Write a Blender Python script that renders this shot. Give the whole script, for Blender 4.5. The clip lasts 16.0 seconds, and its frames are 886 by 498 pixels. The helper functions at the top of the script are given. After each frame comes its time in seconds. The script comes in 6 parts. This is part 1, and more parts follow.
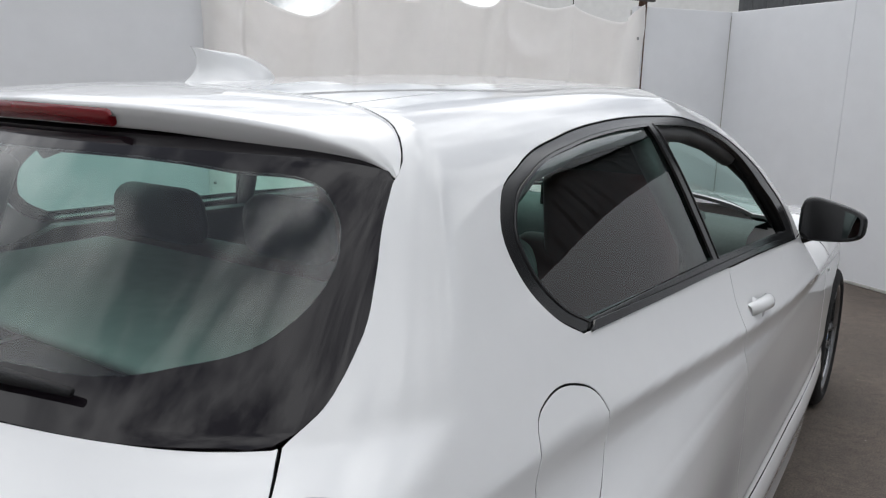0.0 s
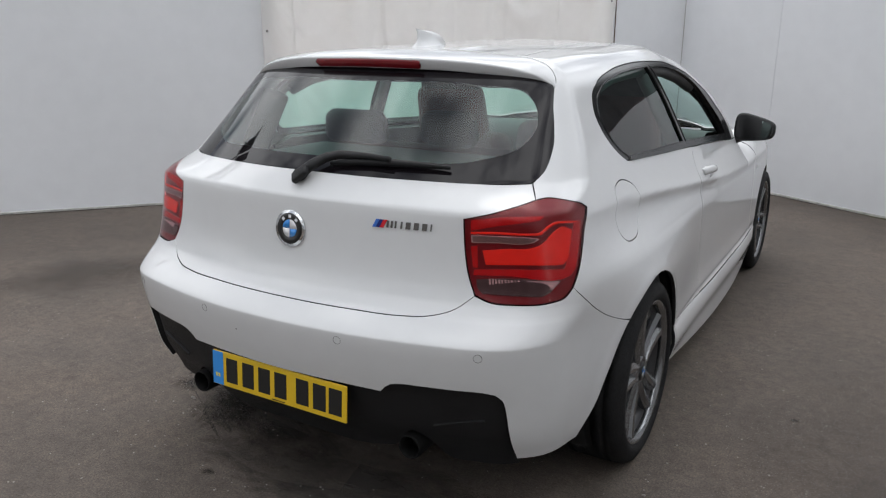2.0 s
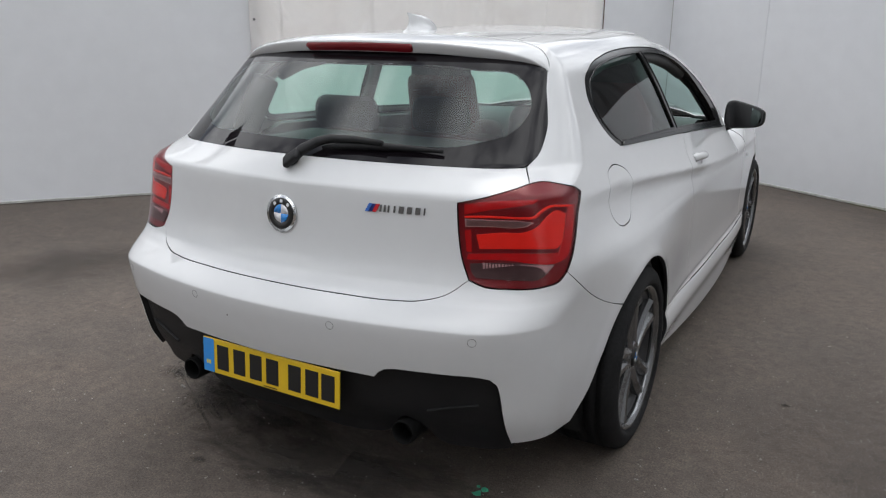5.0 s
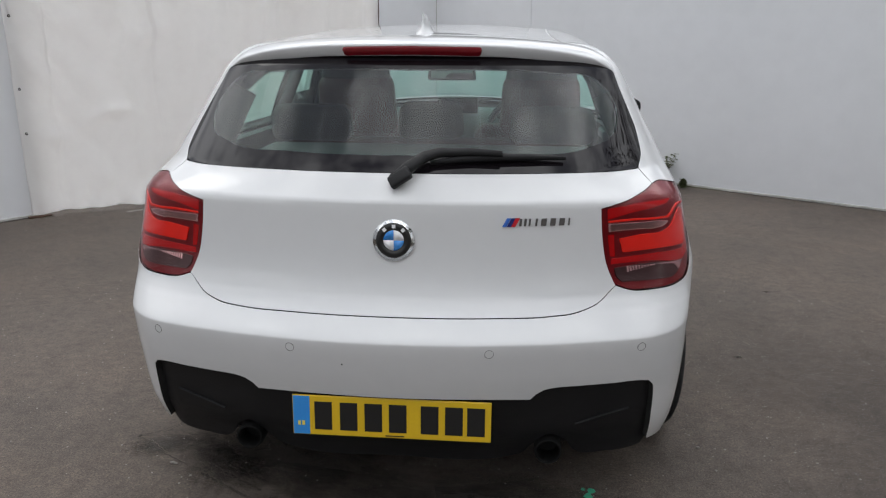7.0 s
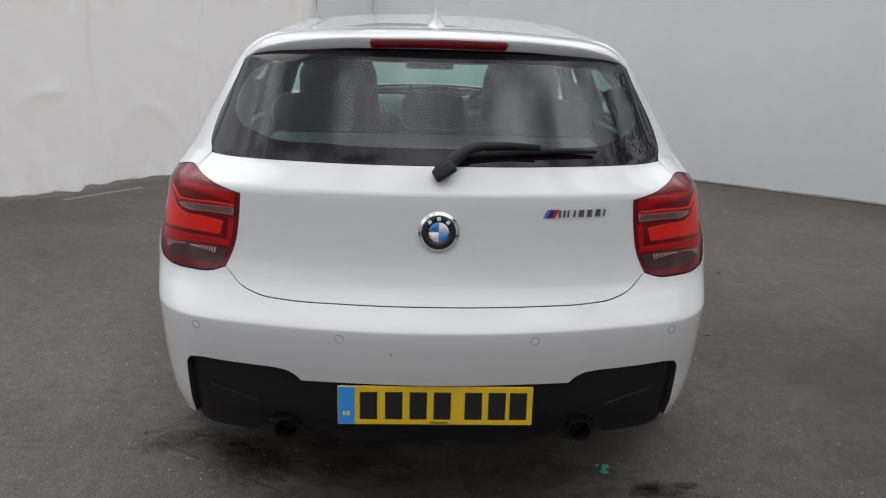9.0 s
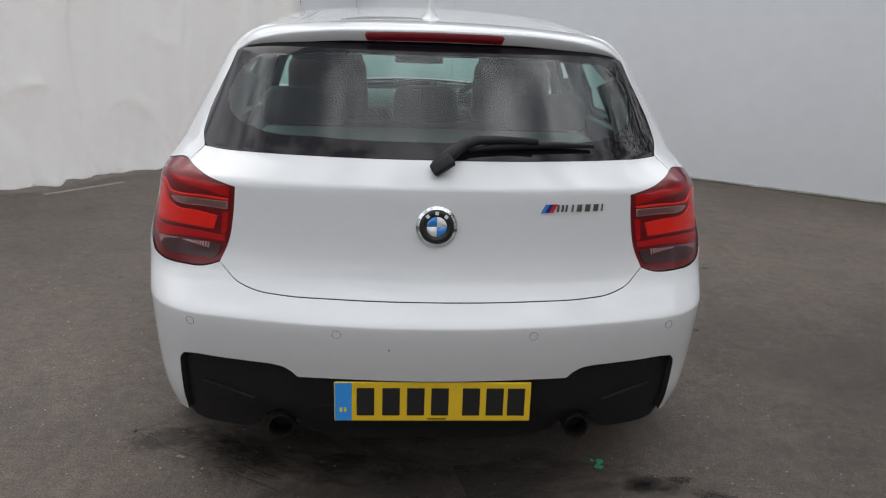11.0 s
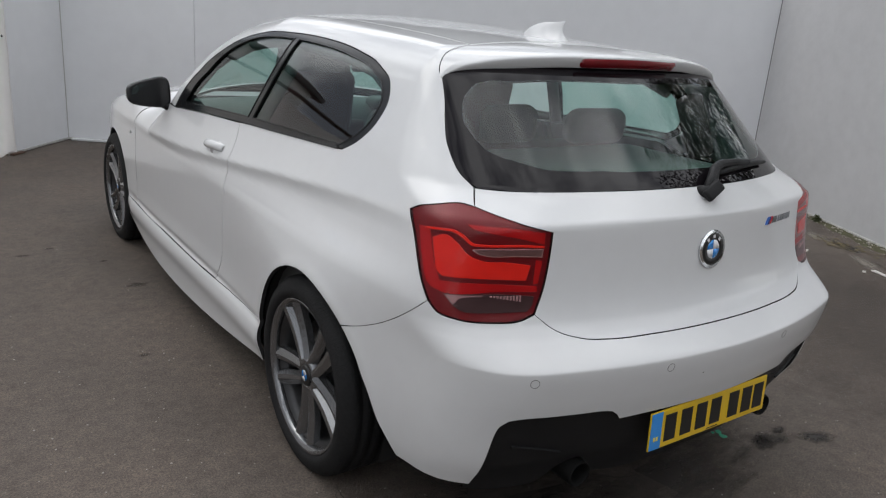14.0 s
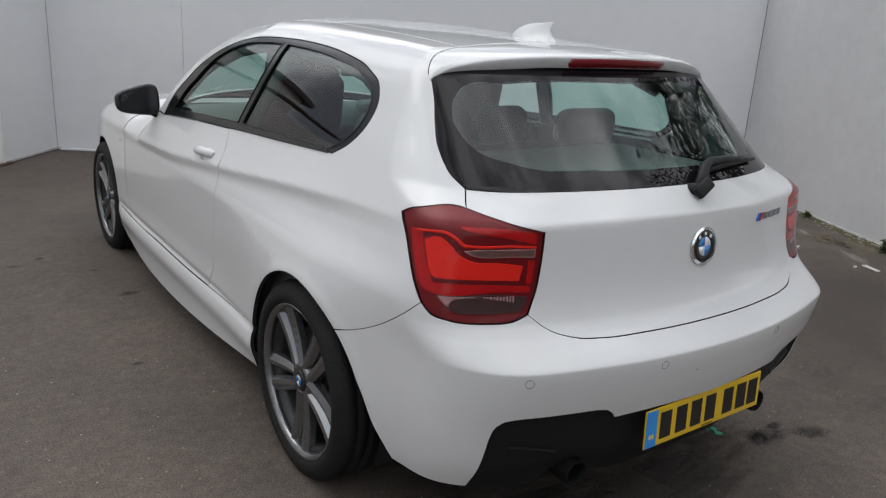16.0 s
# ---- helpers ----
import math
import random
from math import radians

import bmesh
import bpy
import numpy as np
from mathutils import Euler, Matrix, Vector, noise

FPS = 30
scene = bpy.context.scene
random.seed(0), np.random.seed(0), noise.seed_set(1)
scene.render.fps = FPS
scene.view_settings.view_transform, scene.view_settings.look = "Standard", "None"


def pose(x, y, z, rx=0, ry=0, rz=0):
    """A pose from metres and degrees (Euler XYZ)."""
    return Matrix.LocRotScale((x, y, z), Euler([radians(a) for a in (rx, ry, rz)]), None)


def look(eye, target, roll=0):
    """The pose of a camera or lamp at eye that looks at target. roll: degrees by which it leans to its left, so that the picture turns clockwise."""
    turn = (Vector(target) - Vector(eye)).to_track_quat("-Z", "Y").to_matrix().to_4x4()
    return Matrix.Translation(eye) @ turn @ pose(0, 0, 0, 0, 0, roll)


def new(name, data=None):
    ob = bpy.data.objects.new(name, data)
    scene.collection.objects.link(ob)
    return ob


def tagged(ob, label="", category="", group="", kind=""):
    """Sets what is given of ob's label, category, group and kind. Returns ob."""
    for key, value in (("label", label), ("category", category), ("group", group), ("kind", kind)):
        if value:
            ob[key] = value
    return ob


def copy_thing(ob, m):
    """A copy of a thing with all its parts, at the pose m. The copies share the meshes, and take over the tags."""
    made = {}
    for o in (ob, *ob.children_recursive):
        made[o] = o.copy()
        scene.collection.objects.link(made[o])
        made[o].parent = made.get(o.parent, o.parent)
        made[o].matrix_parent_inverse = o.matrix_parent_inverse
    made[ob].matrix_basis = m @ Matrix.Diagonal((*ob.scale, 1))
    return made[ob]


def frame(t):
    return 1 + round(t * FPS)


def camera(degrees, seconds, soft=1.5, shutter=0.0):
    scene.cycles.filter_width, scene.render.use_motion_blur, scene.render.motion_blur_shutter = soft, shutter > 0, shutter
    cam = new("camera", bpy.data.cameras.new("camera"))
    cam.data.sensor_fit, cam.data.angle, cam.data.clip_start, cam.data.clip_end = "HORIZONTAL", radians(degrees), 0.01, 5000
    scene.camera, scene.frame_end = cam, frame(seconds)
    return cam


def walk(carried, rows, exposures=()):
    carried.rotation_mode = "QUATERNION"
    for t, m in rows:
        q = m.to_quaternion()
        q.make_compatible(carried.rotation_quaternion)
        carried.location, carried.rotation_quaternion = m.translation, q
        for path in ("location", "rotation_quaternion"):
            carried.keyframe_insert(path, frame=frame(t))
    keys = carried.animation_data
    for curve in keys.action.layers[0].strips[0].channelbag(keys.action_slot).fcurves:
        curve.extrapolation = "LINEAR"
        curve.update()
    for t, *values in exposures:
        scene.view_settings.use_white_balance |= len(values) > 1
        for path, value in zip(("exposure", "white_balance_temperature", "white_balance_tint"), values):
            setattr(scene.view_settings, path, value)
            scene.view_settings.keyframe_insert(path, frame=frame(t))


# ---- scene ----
cam = camera(60.8, 16.0, soft=1.2)
PATH = [
    (0, (1.152, -0.117, 1.351), (0.077, 1.517, 0.931), 1.5),
    (0.2, (1.177, -0.352, 1.343), (0.123, 1.301, 0.947), 1.3),
    (0.5, (1.229, -0.654, 1.355), (0.209, 1.014, 0.934), 1.5),
    (1, (1.345, -1.065, 1.343), (0.303, 0.572, 0.86), -0.1),
    (1.5, (1.408, -1.363, 1.355), (0.405, 0.282, 0.82), -0.2),
    (2, (1.454, -1.493, 1.361), (0.479, 0.172, 0.836), 0.4),
    (2.5, (1.478, -1.501, 1.359), (0.497, 0.159, 0.825), 0.5),
    (3, (1.48, -1.488, 1.357), (0.501, 0.169, 0.815), 0.4),
    (3.5, (1.475, -1.486, 1.354), (0.502, 0.174, 0.808), 0.2),
    (3.7, (1.475, -1.486, 1.354), (0.502, 0.174, 0.808), 0.2),
    (5.8, (1.312, -1.523, 1.328), (0.466, 0.208, 0.79), 1.6),
    (6, (1.133, -1.592, 1.362), (0.449, 0.216, 0.849), 2.6),
    (6.5, (0.694, -1.689, 1.352), (0.284, 0.196, 0.826), 1.0),
    (7, (0.287, -1.721, 1.352), (0.119, 0.194, 0.8), 0.2),
    (7.5, (0.01, -1.783, 1.399), (-0.017, 0.13, 0.819), 0.4),
    (8, (-0.051, -1.784, 1.393), (-0.027, 0.129, 0.811), 1.1),
    (8.5, (-0.06, -1.78, 1.389), (-0.006, 0.13, 0.797), 1.3),
    (9, (-0.065, -1.775, 1.383), (0.013, 0.134, 0.791), 1.6),
    (9.5, (-0.063, -1.778, 1.378), (0.027, 0.13, 0.786), 1.8),
    (9.7, (-0.063, -1.778, 1.378), (0.027, 0.13, 0.786), 1.8),
    (11.8, (-0.263, -1.698, 1.361), (-0.003, 0.192, 0.76), 2.9),
    (12, (-0.511, -1.641, 1.344), (-0.09, 0.232, 0.783), 4.4),
    (12.5, (-0.986, -1.428, 1.342), (-0.314, 0.38, 0.813), 6.0),
    (13, (-1.443, -1.226, 1.347), (-0.504, 0.457, 0.813), 5.3),
    (13.5, (-1.719, -1.107, 1.397), (-0.633, 0.462, 0.796), 3.0),
    (14, (-1.767, -1.076, 1.394), (-0.649, 0.475, 0.808), 4.5),
    (14.5, (-1.773, -1.073, 1.395), (-0.645, 0.474, 0.815), 4.2),
    (15, (-1.768, -1.075, 1.396), (-0.64, 0.471, 0.816), 4.0),
    (15.5, (-1.766, -1.077, 1.392), (-0.635, 0.468, 0.815), 3.8),
    (16, (-1.766, -1.077, 1.39), (-0.631, 0.466, 0.814), 3.6),
]
walk(cam, [(t, look(eye, target, roll)) for t, eye, target, roll in PATH], [(0, -0.03), (0.4, -0.22), (1.0, -0.26), (1.5, -0.03), (3.7, 0.02), (6.5, -0.05), (9.0, -0.09), (11.8, -0.10), (13.0, -0.24), (16.0, -0.24)])

# ---- daylight: a bright overcast sky with broken cloud, and a weak wide sun ----
EXPOSURE = 0.0
scene.view_settings.exposure = EXPOSURE
world = bpy.data.worlds.new("overcast_sky")
scene.world = world
world.use_nodes = True
wn, wl = world.node_tree.nodes, world.node_tree.links
sky = wn.new("ShaderNodeTexSky")
sky.sky_type, sky.sun_disc = "NISHITA", False
sky.sun_elevation, sky.sun_rotation = radians(55), radians(-37)
coord, cloud, ramp, mix = wn.new("ShaderNodeTexCoord"), wn.new("ShaderNodeTexNoise"), wn.new("ShaderNodeValToRGB"), wn.new("ShaderNodeMix")
stretch = wn.new("ShaderNodeMapping")
stretch.inputs["Scale"].default_value = (1.0, 1.0, 1.3)
cloud.inputs["Scale"].default_value, cloud.inputs["Detail"].default_value, cloud.inputs["Roughness"].default_value = 4.2, 7, 0.58
ramp.color_ramp.elements[0].position, ramp.color_ramp.elements[0].color = 0.40, (2.0, 2.1, 2.3, 1)
ramp.color_ramp.elements[1].position, ramp.color_ramp.elements[1].color = 0.60, (11.5, 11.6, 11.7, 1)
mix.data_type = "RGBA"
mix.inputs["Factor"].default_value = 0.86
wl.new(coord.outputs["Generated"], stretch.inputs["Vector"])
wl.new(stretch.outputs["Vector"], cloud.inputs["Vector"])
wl.new(cloud.outputs["Fac"], ramp.inputs["Fac"])
wl.new(sky.outputs["Color"], mix.inputs[6])
wl.new(ramp.outputs["Color"], mix.inputs[7])
# an overcast sky is brightest overhead
split, lift, shade = wn.new("ShaderNodeSeparateXYZ"), wn.new("ShaderNodeMapRange"), wn.new("ShaderNodeVectorMath")
lift.inputs["From Min"].default_value, lift.inputs["From Max"].default_value = 0.0, 1.0
lift.inputs["To Min"].default_value, lift.inputs["To Max"].default_value = 0.62, 1.25
shade.operation = "SCALE"
wl.new(coord.outputs["Generated"], split.inputs[0])
wl.new(split.outputs["Z"], lift.inputs["Value"])
# and brightest where the cloud is thin
toward, both_, aim = wn.new("ShaderNodeMapRange"), wn.new("ShaderNodeMath"), wn.new("ShaderNodeVectorMath")
aim.operation, aim.inputs[1].default_value = "DOT_PRODUCT", (0.55, 0.60, 0.58)
toward.interpolation_type = "SMOOTHSTEP"
toward.inputs["From Min"].default_value, toward.inputs["From Max"].default_value = 0.45, 1.0
toward.inputs["To Min"].default_value, toward.inputs["To Max"].default_value = 1.0, 1.35
both_.operation = "MULTIPLY"
wl.new(coord.outputs["Generated"], aim.inputs[0])
wl.new(aim.outputs["Value"], toward.inputs["Value"])
wl.new(toward.outputs["Result"], both_.inputs[0])
wl.new(lift.outputs["Result"], both_.inputs[1])
wl.new(mix.outputs[2], shade.inputs[0])
wl.new(both_.outputs[0], shade.inputs["Scale"])
wl.new(shade.outputs[0], wn["Background"].inputs["Color"])
wn["Background"].inputs["Strength"].default_value = 0.199
sun = new("sun", bpy.data.lights.new("sun", "SUN"))
sun.data.energy, sun.data.angle, sun.data.color = 0.6, radians(36), (1.0, 0.97, 0.92)
sun.matrix_world = look((-6, 8, 14.3), (0, 0, 0))

# ---- materials ----
def material(name, colour, rough=0.5, metal=0.0, coat=0.0, vary=0.0, scale=8.0, bump=0.0, bump_scale=60.0, rough_vary=0.0, spec=0.5):
    """A surface with its colour varied at two scales and a fine relief."""
    m = bpy.data.materials.new(name)
    m.use_nodes = True
    n, l = m.node_tree.nodes, m.node_tree.links
    p = n["Principled BSDF"]
    p.inputs["Base Color"].default_value = (*colour, 1)
    p.inputs["Roughness"].default_value, p.inputs["Metallic"].default_value = rough, metal
    p.inputs["Specular IOR Level"].default_value = spec
    if coat:
        p.inputs["Coat Weight"].default_value, p.inputs["Coat Roughness"].default_value = coat, 0.02
    tc = n.new("ShaderNodeTexCoord")
    if vary:
        big, fine, add, ramp_, mul = n.new("ShaderNodeTexNoise"), n.new("ShaderNodeTexNoise"), n.new("ShaderNodeMath"), n.new("ShaderNodeMapRange"), n.new("ShaderNodeMix")
        big.inputs["Scale"].default_value, fine.inputs["Scale"].default_value = scale, scale * 9
        big.inputs["Detail"].default_value = fine.inputs["Detail"].default_value = 5
        add.operation = "ADD"
        ramp_.inputs["From Min"].default_value, ramp_.inputs["From Max"].default_value = 0.7, 1.3
        ramp_.inputs["To Min"].default_value, ramp_.inputs["To Max"].default_value = 1 - vary, 1 + vary
        mul.data_type, mul.blend_type = "RGBA", "MULTIPLY"
        mul.inputs["Factor"].default_value = 1
        mul.inputs[6].default_value = (*colour, 1)
        for tex in (big, fine):
            l.new(tc.outputs["Object"], tex.inputs["Vector"])
        l.new(big.outputs["Fac"], add.inputs[0])
        l.new(fine.outputs["Fac"], add.inputs[1])
        l.new(add.outputs[0], ramp_.inputs["Value"])
        l.new(ramp_.outputs["Result"], mul.inputs[7])
        l.new(mul.outputs[2], p.inputs["Base Color"])
        if rough_vary:
            rr = n.new("ShaderNodeMapRange")
            rr.inputs["From Min"].default_value, rr.inputs["From Max"].default_value = 0.35, 0.65
            rr.inputs["To Min"].default_value, rr.inputs["To Max"].default_value = rough - rough_vary, rough + rough_vary
            l.new(big.outputs["Fac"], rr.inputs["Value"])
            l.new(rr.outputs["Result"], p.inputs["Roughness"])
    if bump:
        tex, b = n.new("ShaderNodeTexNoise"), n.new("ShaderNodeBump")
        tex.inputs["Scale"].default_value, tex.inputs["Detail"].default_value = bump_scale, 6
        b.inputs["Strength"].default_value, b.inputs["Distance"].default_value = bump, 0.01
        l.new(tc.outputs["Object"], tex.inputs["Vector"])
        l.new(tex.outputs["Fac"], b.inputs["Height"])
        l.new(b.outputs["Normal"], p.inputs["Normal"])
    return m


def glass(name, tint, gloss=1.0, base=0.05, rough=0.0, dust=0.0):
    """Thin glass: tinted where it is looked through, mirroring more towards grazing."""
    m = bpy.data.materials.new(name)
    m.use_nodes = True
    n, l = m.node_tree.nodes, m.node_tree.links
    n.remove(n["Principled BSDF"])
    t, g, f, x = n.new("ShaderNodeBsdfTransparent"), n.new("ShaderNodeBsdfGlossy"), n.new("ShaderNodeLayerWeight"), n.new("ShaderNodeMixShader")
    power, scale_ = n.new("ShaderNodeMath"), n.new("ShaderNodeMath")
    t.inputs["Color"].default_value = (*tint, 1)
    g.inputs["Roughness"].default_value = rough
    g.inputs["Color"].default_value = (gloss, gloss, gloss, 1)
    f.inputs["Blend"].default_value = 0.5
    power.operation, scale_.operation = "POWER", "MULTIPLY_ADD"
    power.inputs[1].default_value = 5.0
    scale_.inputs[1].default_value, scale_.inputs[2].default_value = 1 - base, base
    l.new(f.outputs["Facing"], power.inputs[0])
    l.new(power.outputs[0], scale_.inputs[0])
    l.new(scale_.outputs[0], x.inputs[0])
    through_it = t
    if dust:
        film, veil = n.new("ShaderNodeBsdfDiffuse"), n.new("ShaderNodeMixShader")
        film.inputs["Color"].default_value = (0.55, 0.62, 0.60, 1)
        spots, map_ = n.new("ShaderNodeTexNoise"), n.new("ShaderNodeMapRange")
        spots.inputs["Scale"].default_value = 5.0
        map_.inputs["To Min"].default_value, map_.inputs["To Max"].default_value = dust * 0.5, dust * 1.5
        l.new(spots.outputs["Fac"], map_.inputs["Value"])
        l.new(map_.outputs["Result"], veil.inputs[0])
        l.new(t.outputs[0], veil.inputs[1])
        l.new(film.outputs[0], veil.inputs[2])
        through_it = veil
    l.new(through_it.outputs[0], x.inputs[1])
    l.new(g.outputs[0], x.inputs[2])
    l.new(x.outputs[0], n["Material Output"].inputs["Surface"])
    return m


WHITE = material("white_car_paint", (0.66, 0.665, 0.67), 0.5, coat=1.0, vary=0.012, scale=2.5, spec=0.1)
BLACK_PLASTIC = material("black_grained_plastic", (0.010, 0.010, 0.011), 0.55, spec=0.3, vary=0.25, scale=14, bump=0.25, bump_scale=420)
GLOSS_BLACK = material("gloss_black_trim", (0.008, 0.008, 0.0085), 0.16, spec=0.4)
RUBBER = material("tyre_rubber", (0.012, 0.012, 0.0125), 0.8, spec=0.25, vary=0.3, scale=10, bump=0.3, bump_scale=160)
SEAL = material("rubber_seal", (0.02, 0.02, 0.021), 0.6)
# for dark underbody parts, and for shade put into joints, wheels and pipes
DARK = material("dark_parts_and_painted_shade", (0.010, 0.010, 0.010), 0.9)
FRIT = material("black_glass_border", (0.0075, 0.006, 0.0075), 0.02, spec=0.27)
ALLOY = material("grey_painted_alloy", (0.215, 0.218, 0.225), 0.24, metal=0.85, coat=0.3, vary=0.05, scale=12)
# the wheel's alloy again, darkened for the shade inside the barrel
BARREL = material("alloy_with_painted_shade", (0.05, 0.05, 0.052), 0.4, metal=0.6, vary=0.1, scale=12)
STEEL = material("brushed_steel", (0.45, 0.45, 0.44), 0.35, metal=1.0, vary=0.08, scale=20)
DARK_CHROME = material("dark_chrome", (0.42, 0.43, 0.45), 0.15, metal=1.0)
CHROME = material("chrome", (0.74, 0.75, 0.76), 0.16, metal=1.0)
EXHAUST = material("sooty_dark_chrome", (0.008, 0.008, 0.008), 0.6, spec=0.08, vary=0.3, scale=25)
LEATHER = material("dark_leather", (0.013, 0.012, 0.012), 0.6, vary=0.12, scale=9)
RED_LEATHER = material("dark_red_leather", (0.065, 0.011, 0.010), 0.55, vary=0.12, scale=9)
TRIM = material("dark_cabin_plastic", (0.065, 0.066, 0.066), 0.6, vary=0.15, scale=12)
# shelf colour raised to stand in for reflections on the back window
SHELF = material("shelf_fabric_lightened_for_glare", (0.22, 0.22, 0.216), 0.9, vary=0.12, scale=30)
HEADLINER = material("grey_headliner", (0.16, 0.16, 0.16), 0.9, vary=0.08, scale=20)
MIRROR = material("mirror_glass", (0.75, 0.78, 0.78), 0.0, metal=1.0)
DIM_MIRROR = material("dimmed_mirror_glass", (0.30, 0.37, 0.36), 0.0, metal=1.0)
GLOSS_SEAL = material("glossy_window_seal", (0.012, 0.012, 0.013), 0.18, spec=0.4)
YELLOW = material("yellow_plate", (0.72, 0.47, 0.015), 0.3, coat=0.4, vary=0.03, scale=20)
PLATE_BLUE = material("blue_plate_band", (0.03, 0.27, 0.72), 0.3, coat=0.4)
INK = material("black_plate_ink", (0.010, 0.010, 0.010), 0.45)
STAR = material("yellow_plate_ink", (0.75, 0.6, 0.10), 0.45)
BADGE_BLUE = material("badge_blue", (0.02, 0.22, 0.62), 0.2, coat=0.5)
BADGE_WHITE = material("badge_white", (0.75, 0.76, 0.78), 0.2, coat=0.5)
STRIPE_BLUE = material("badge_light_blue", (0.05, 0.16, 0.55), 0.25)
STRIPE_DARK = material("badge_dark_blue", (0.015, 0.025, 0.15), 0.25)
STRIPE_RED = material("badge_red", (0.55, 0.02, 0.03), 0.25)
LAMP_CASE = material("dark_red_lamp_case", (0.135, 0.002, 0.007), 0.3, vary=0.1, scale=30)
LAMP_RED = material("red_lamp_reflector", (0.42, 0.005, 0.008), 0.25, vary=0.08, scale=40)
LAMP_BRIGHT = material("bright_red_light_guide", (0.78, 0.032, 0.018), 0.22, vary=0.06, scale=40)
LAMP_GREY = material("grey_clear_lamp_window", (0.055, 0.055, 0.055), 0.3, metal=0.3, vary=0.2, scale=60)
LAMP_MIRROR = material("silvered_lamp_strip_window", (0.34, 0.33, 0.32), 0.22, metal=0.9, vary=0.1, scale=60)
LAMP_CLEAR = material("clear_lamp_reflector", (0.42, 0.42, 0.42), 0.25, metal=0.6, vary=0.15, scale=80)
LAMP_STRIP = material("silver_lamp_strip", (0.72, 0.72, 0.72), 0.2, metal=0.8)
BRAKE_RED = material("dark_red_brake_lens", (0.19, 0.006, 0.012), 0.18, coat=0.6, vary=0.1, scale=40)
LENS = glass("clear_red_lens", (0.97, 0.72, 0.73), 0.75, 0.018)
SENSOR_RING = material("grey_sensor_ring", (0.13, 0.13, 0.13), 0.6)
MOULDING = material("white_roof_moulding", (0.52, 0.52, 0.53), 0.4)
WINDOW = glass("green_tinted_glass", (0.68, 0.89, 0.83), 1.0, 0.075)
BACK_WINDOW = glass("green_tinted_back_glass", (0.62, 0.83, 0.77), 1.0, 0.058)

# ---- helpers for meshes ----
def mesh_object(name, bm, mat, parent=None, label="", smooth=True):
    me = bpy.data.meshes.new(name)
    bm.to_mesh(me)
    bm.free()
    for poly in me.polygons:
        poly.use_smooth = smooth
    me.materials.append(mat)
    ob = new(name, me)
    if parent is not None:
        ob.parent = parent
    if label:
        ob["label"] = label
    return ob


def part(name, bm, mat, parent, label="", smooth=True):
    return mesh_object(name, bm, mat, parent, label, smooth)


def box(size, at=(0, 0, 0), bevel=0.0, segments=2, turn=None):
    """A box with rounded edges, centred at a place."""
    bm = bmesh.new()
    bmesh.ops.create_cube(bm, size=1)
    bmesh.ops.scale(bm, vec=size, verts=bm.verts)
    if bevel:
        bmesh.ops.bevel(bm, geom=bm.edges[:], offset=bevel, segments=segments, affect="EDGES", profile=0.5)
    if turn is not None:
        bmesh.ops.transform(bm, matrix=turn, verts=bm.verts)
    bmesh.ops.translate(bm, vec=at, verts=bm.verts)
    return bm


def joined(*bms):
    out = bmesh.new()
    for bm in bms:
        me = bpy.data.meshes.new("joining")
        bm.to_mesh(me)
        out.from_mesh(me)
        bpy.data.meshes.remove(me)
        bm.free()
    return out


def tube(points, radius, sides=10, cap=True, radii=None):
    """A round bar along a line of points."""
    bm = bmesh.new()
    pts = [Vector(p) for p in points]
    rings = []
    for i, p in enumerate(pts):
        d = (pts[min(i + 1, len(pts) - 1)] - pts[max(i - 1, 0)]).normalized()
        a = d.orthogonal().normalized() if abs(d.z) > 0.9 else d.cross(Vector((0, 0, 1))).normalized()
        b = d.cross(a)
        r = radii[i] if radii else radius
        rings.append([bm.verts.new(p + r * (math.cos(k * math.tau / sides) * a + math.sin(k * math.tau / sides) * b)) for k in range(sides)])
    for q, w in zip(rings, rings[1:]):
        for k in range(sides):
            bm.faces.new((q[k], q[(k + 1) % sides], w[(k + 1) % sides], w[k]))
    if cap:
        bm.faces.new(rings[0][::-1])
        bm.faces.new(rings[-1])
    bmesh.ops.recalc_face_normals(bm, faces=bm.faces[:])
    return bm


def lathe(profile, sides=48, closed=False):
    """A body turned round the x axis from (x, radius) pairs."""
    bm = bmesh.new()
    rings = [[bm.verts.new((x, r * math.cos(k * math.tau / sides), r * math.sin(k * math.tau / sides))) for k in range(sides)] for x, r in profile]
    pairs = list(zip(rings, rings[1:])) + ([(rings[-1], rings[0])] if closed else [])
    for q, w in pairs:
        for k in range(sides):
            bm.faces.new((q[k], q[(k + 1) % sides], w[(k + 1) % sides], w[k]))
    bmesh.ops.recalc_face_normals(bm, faces=bm.faces[:])
    return bm


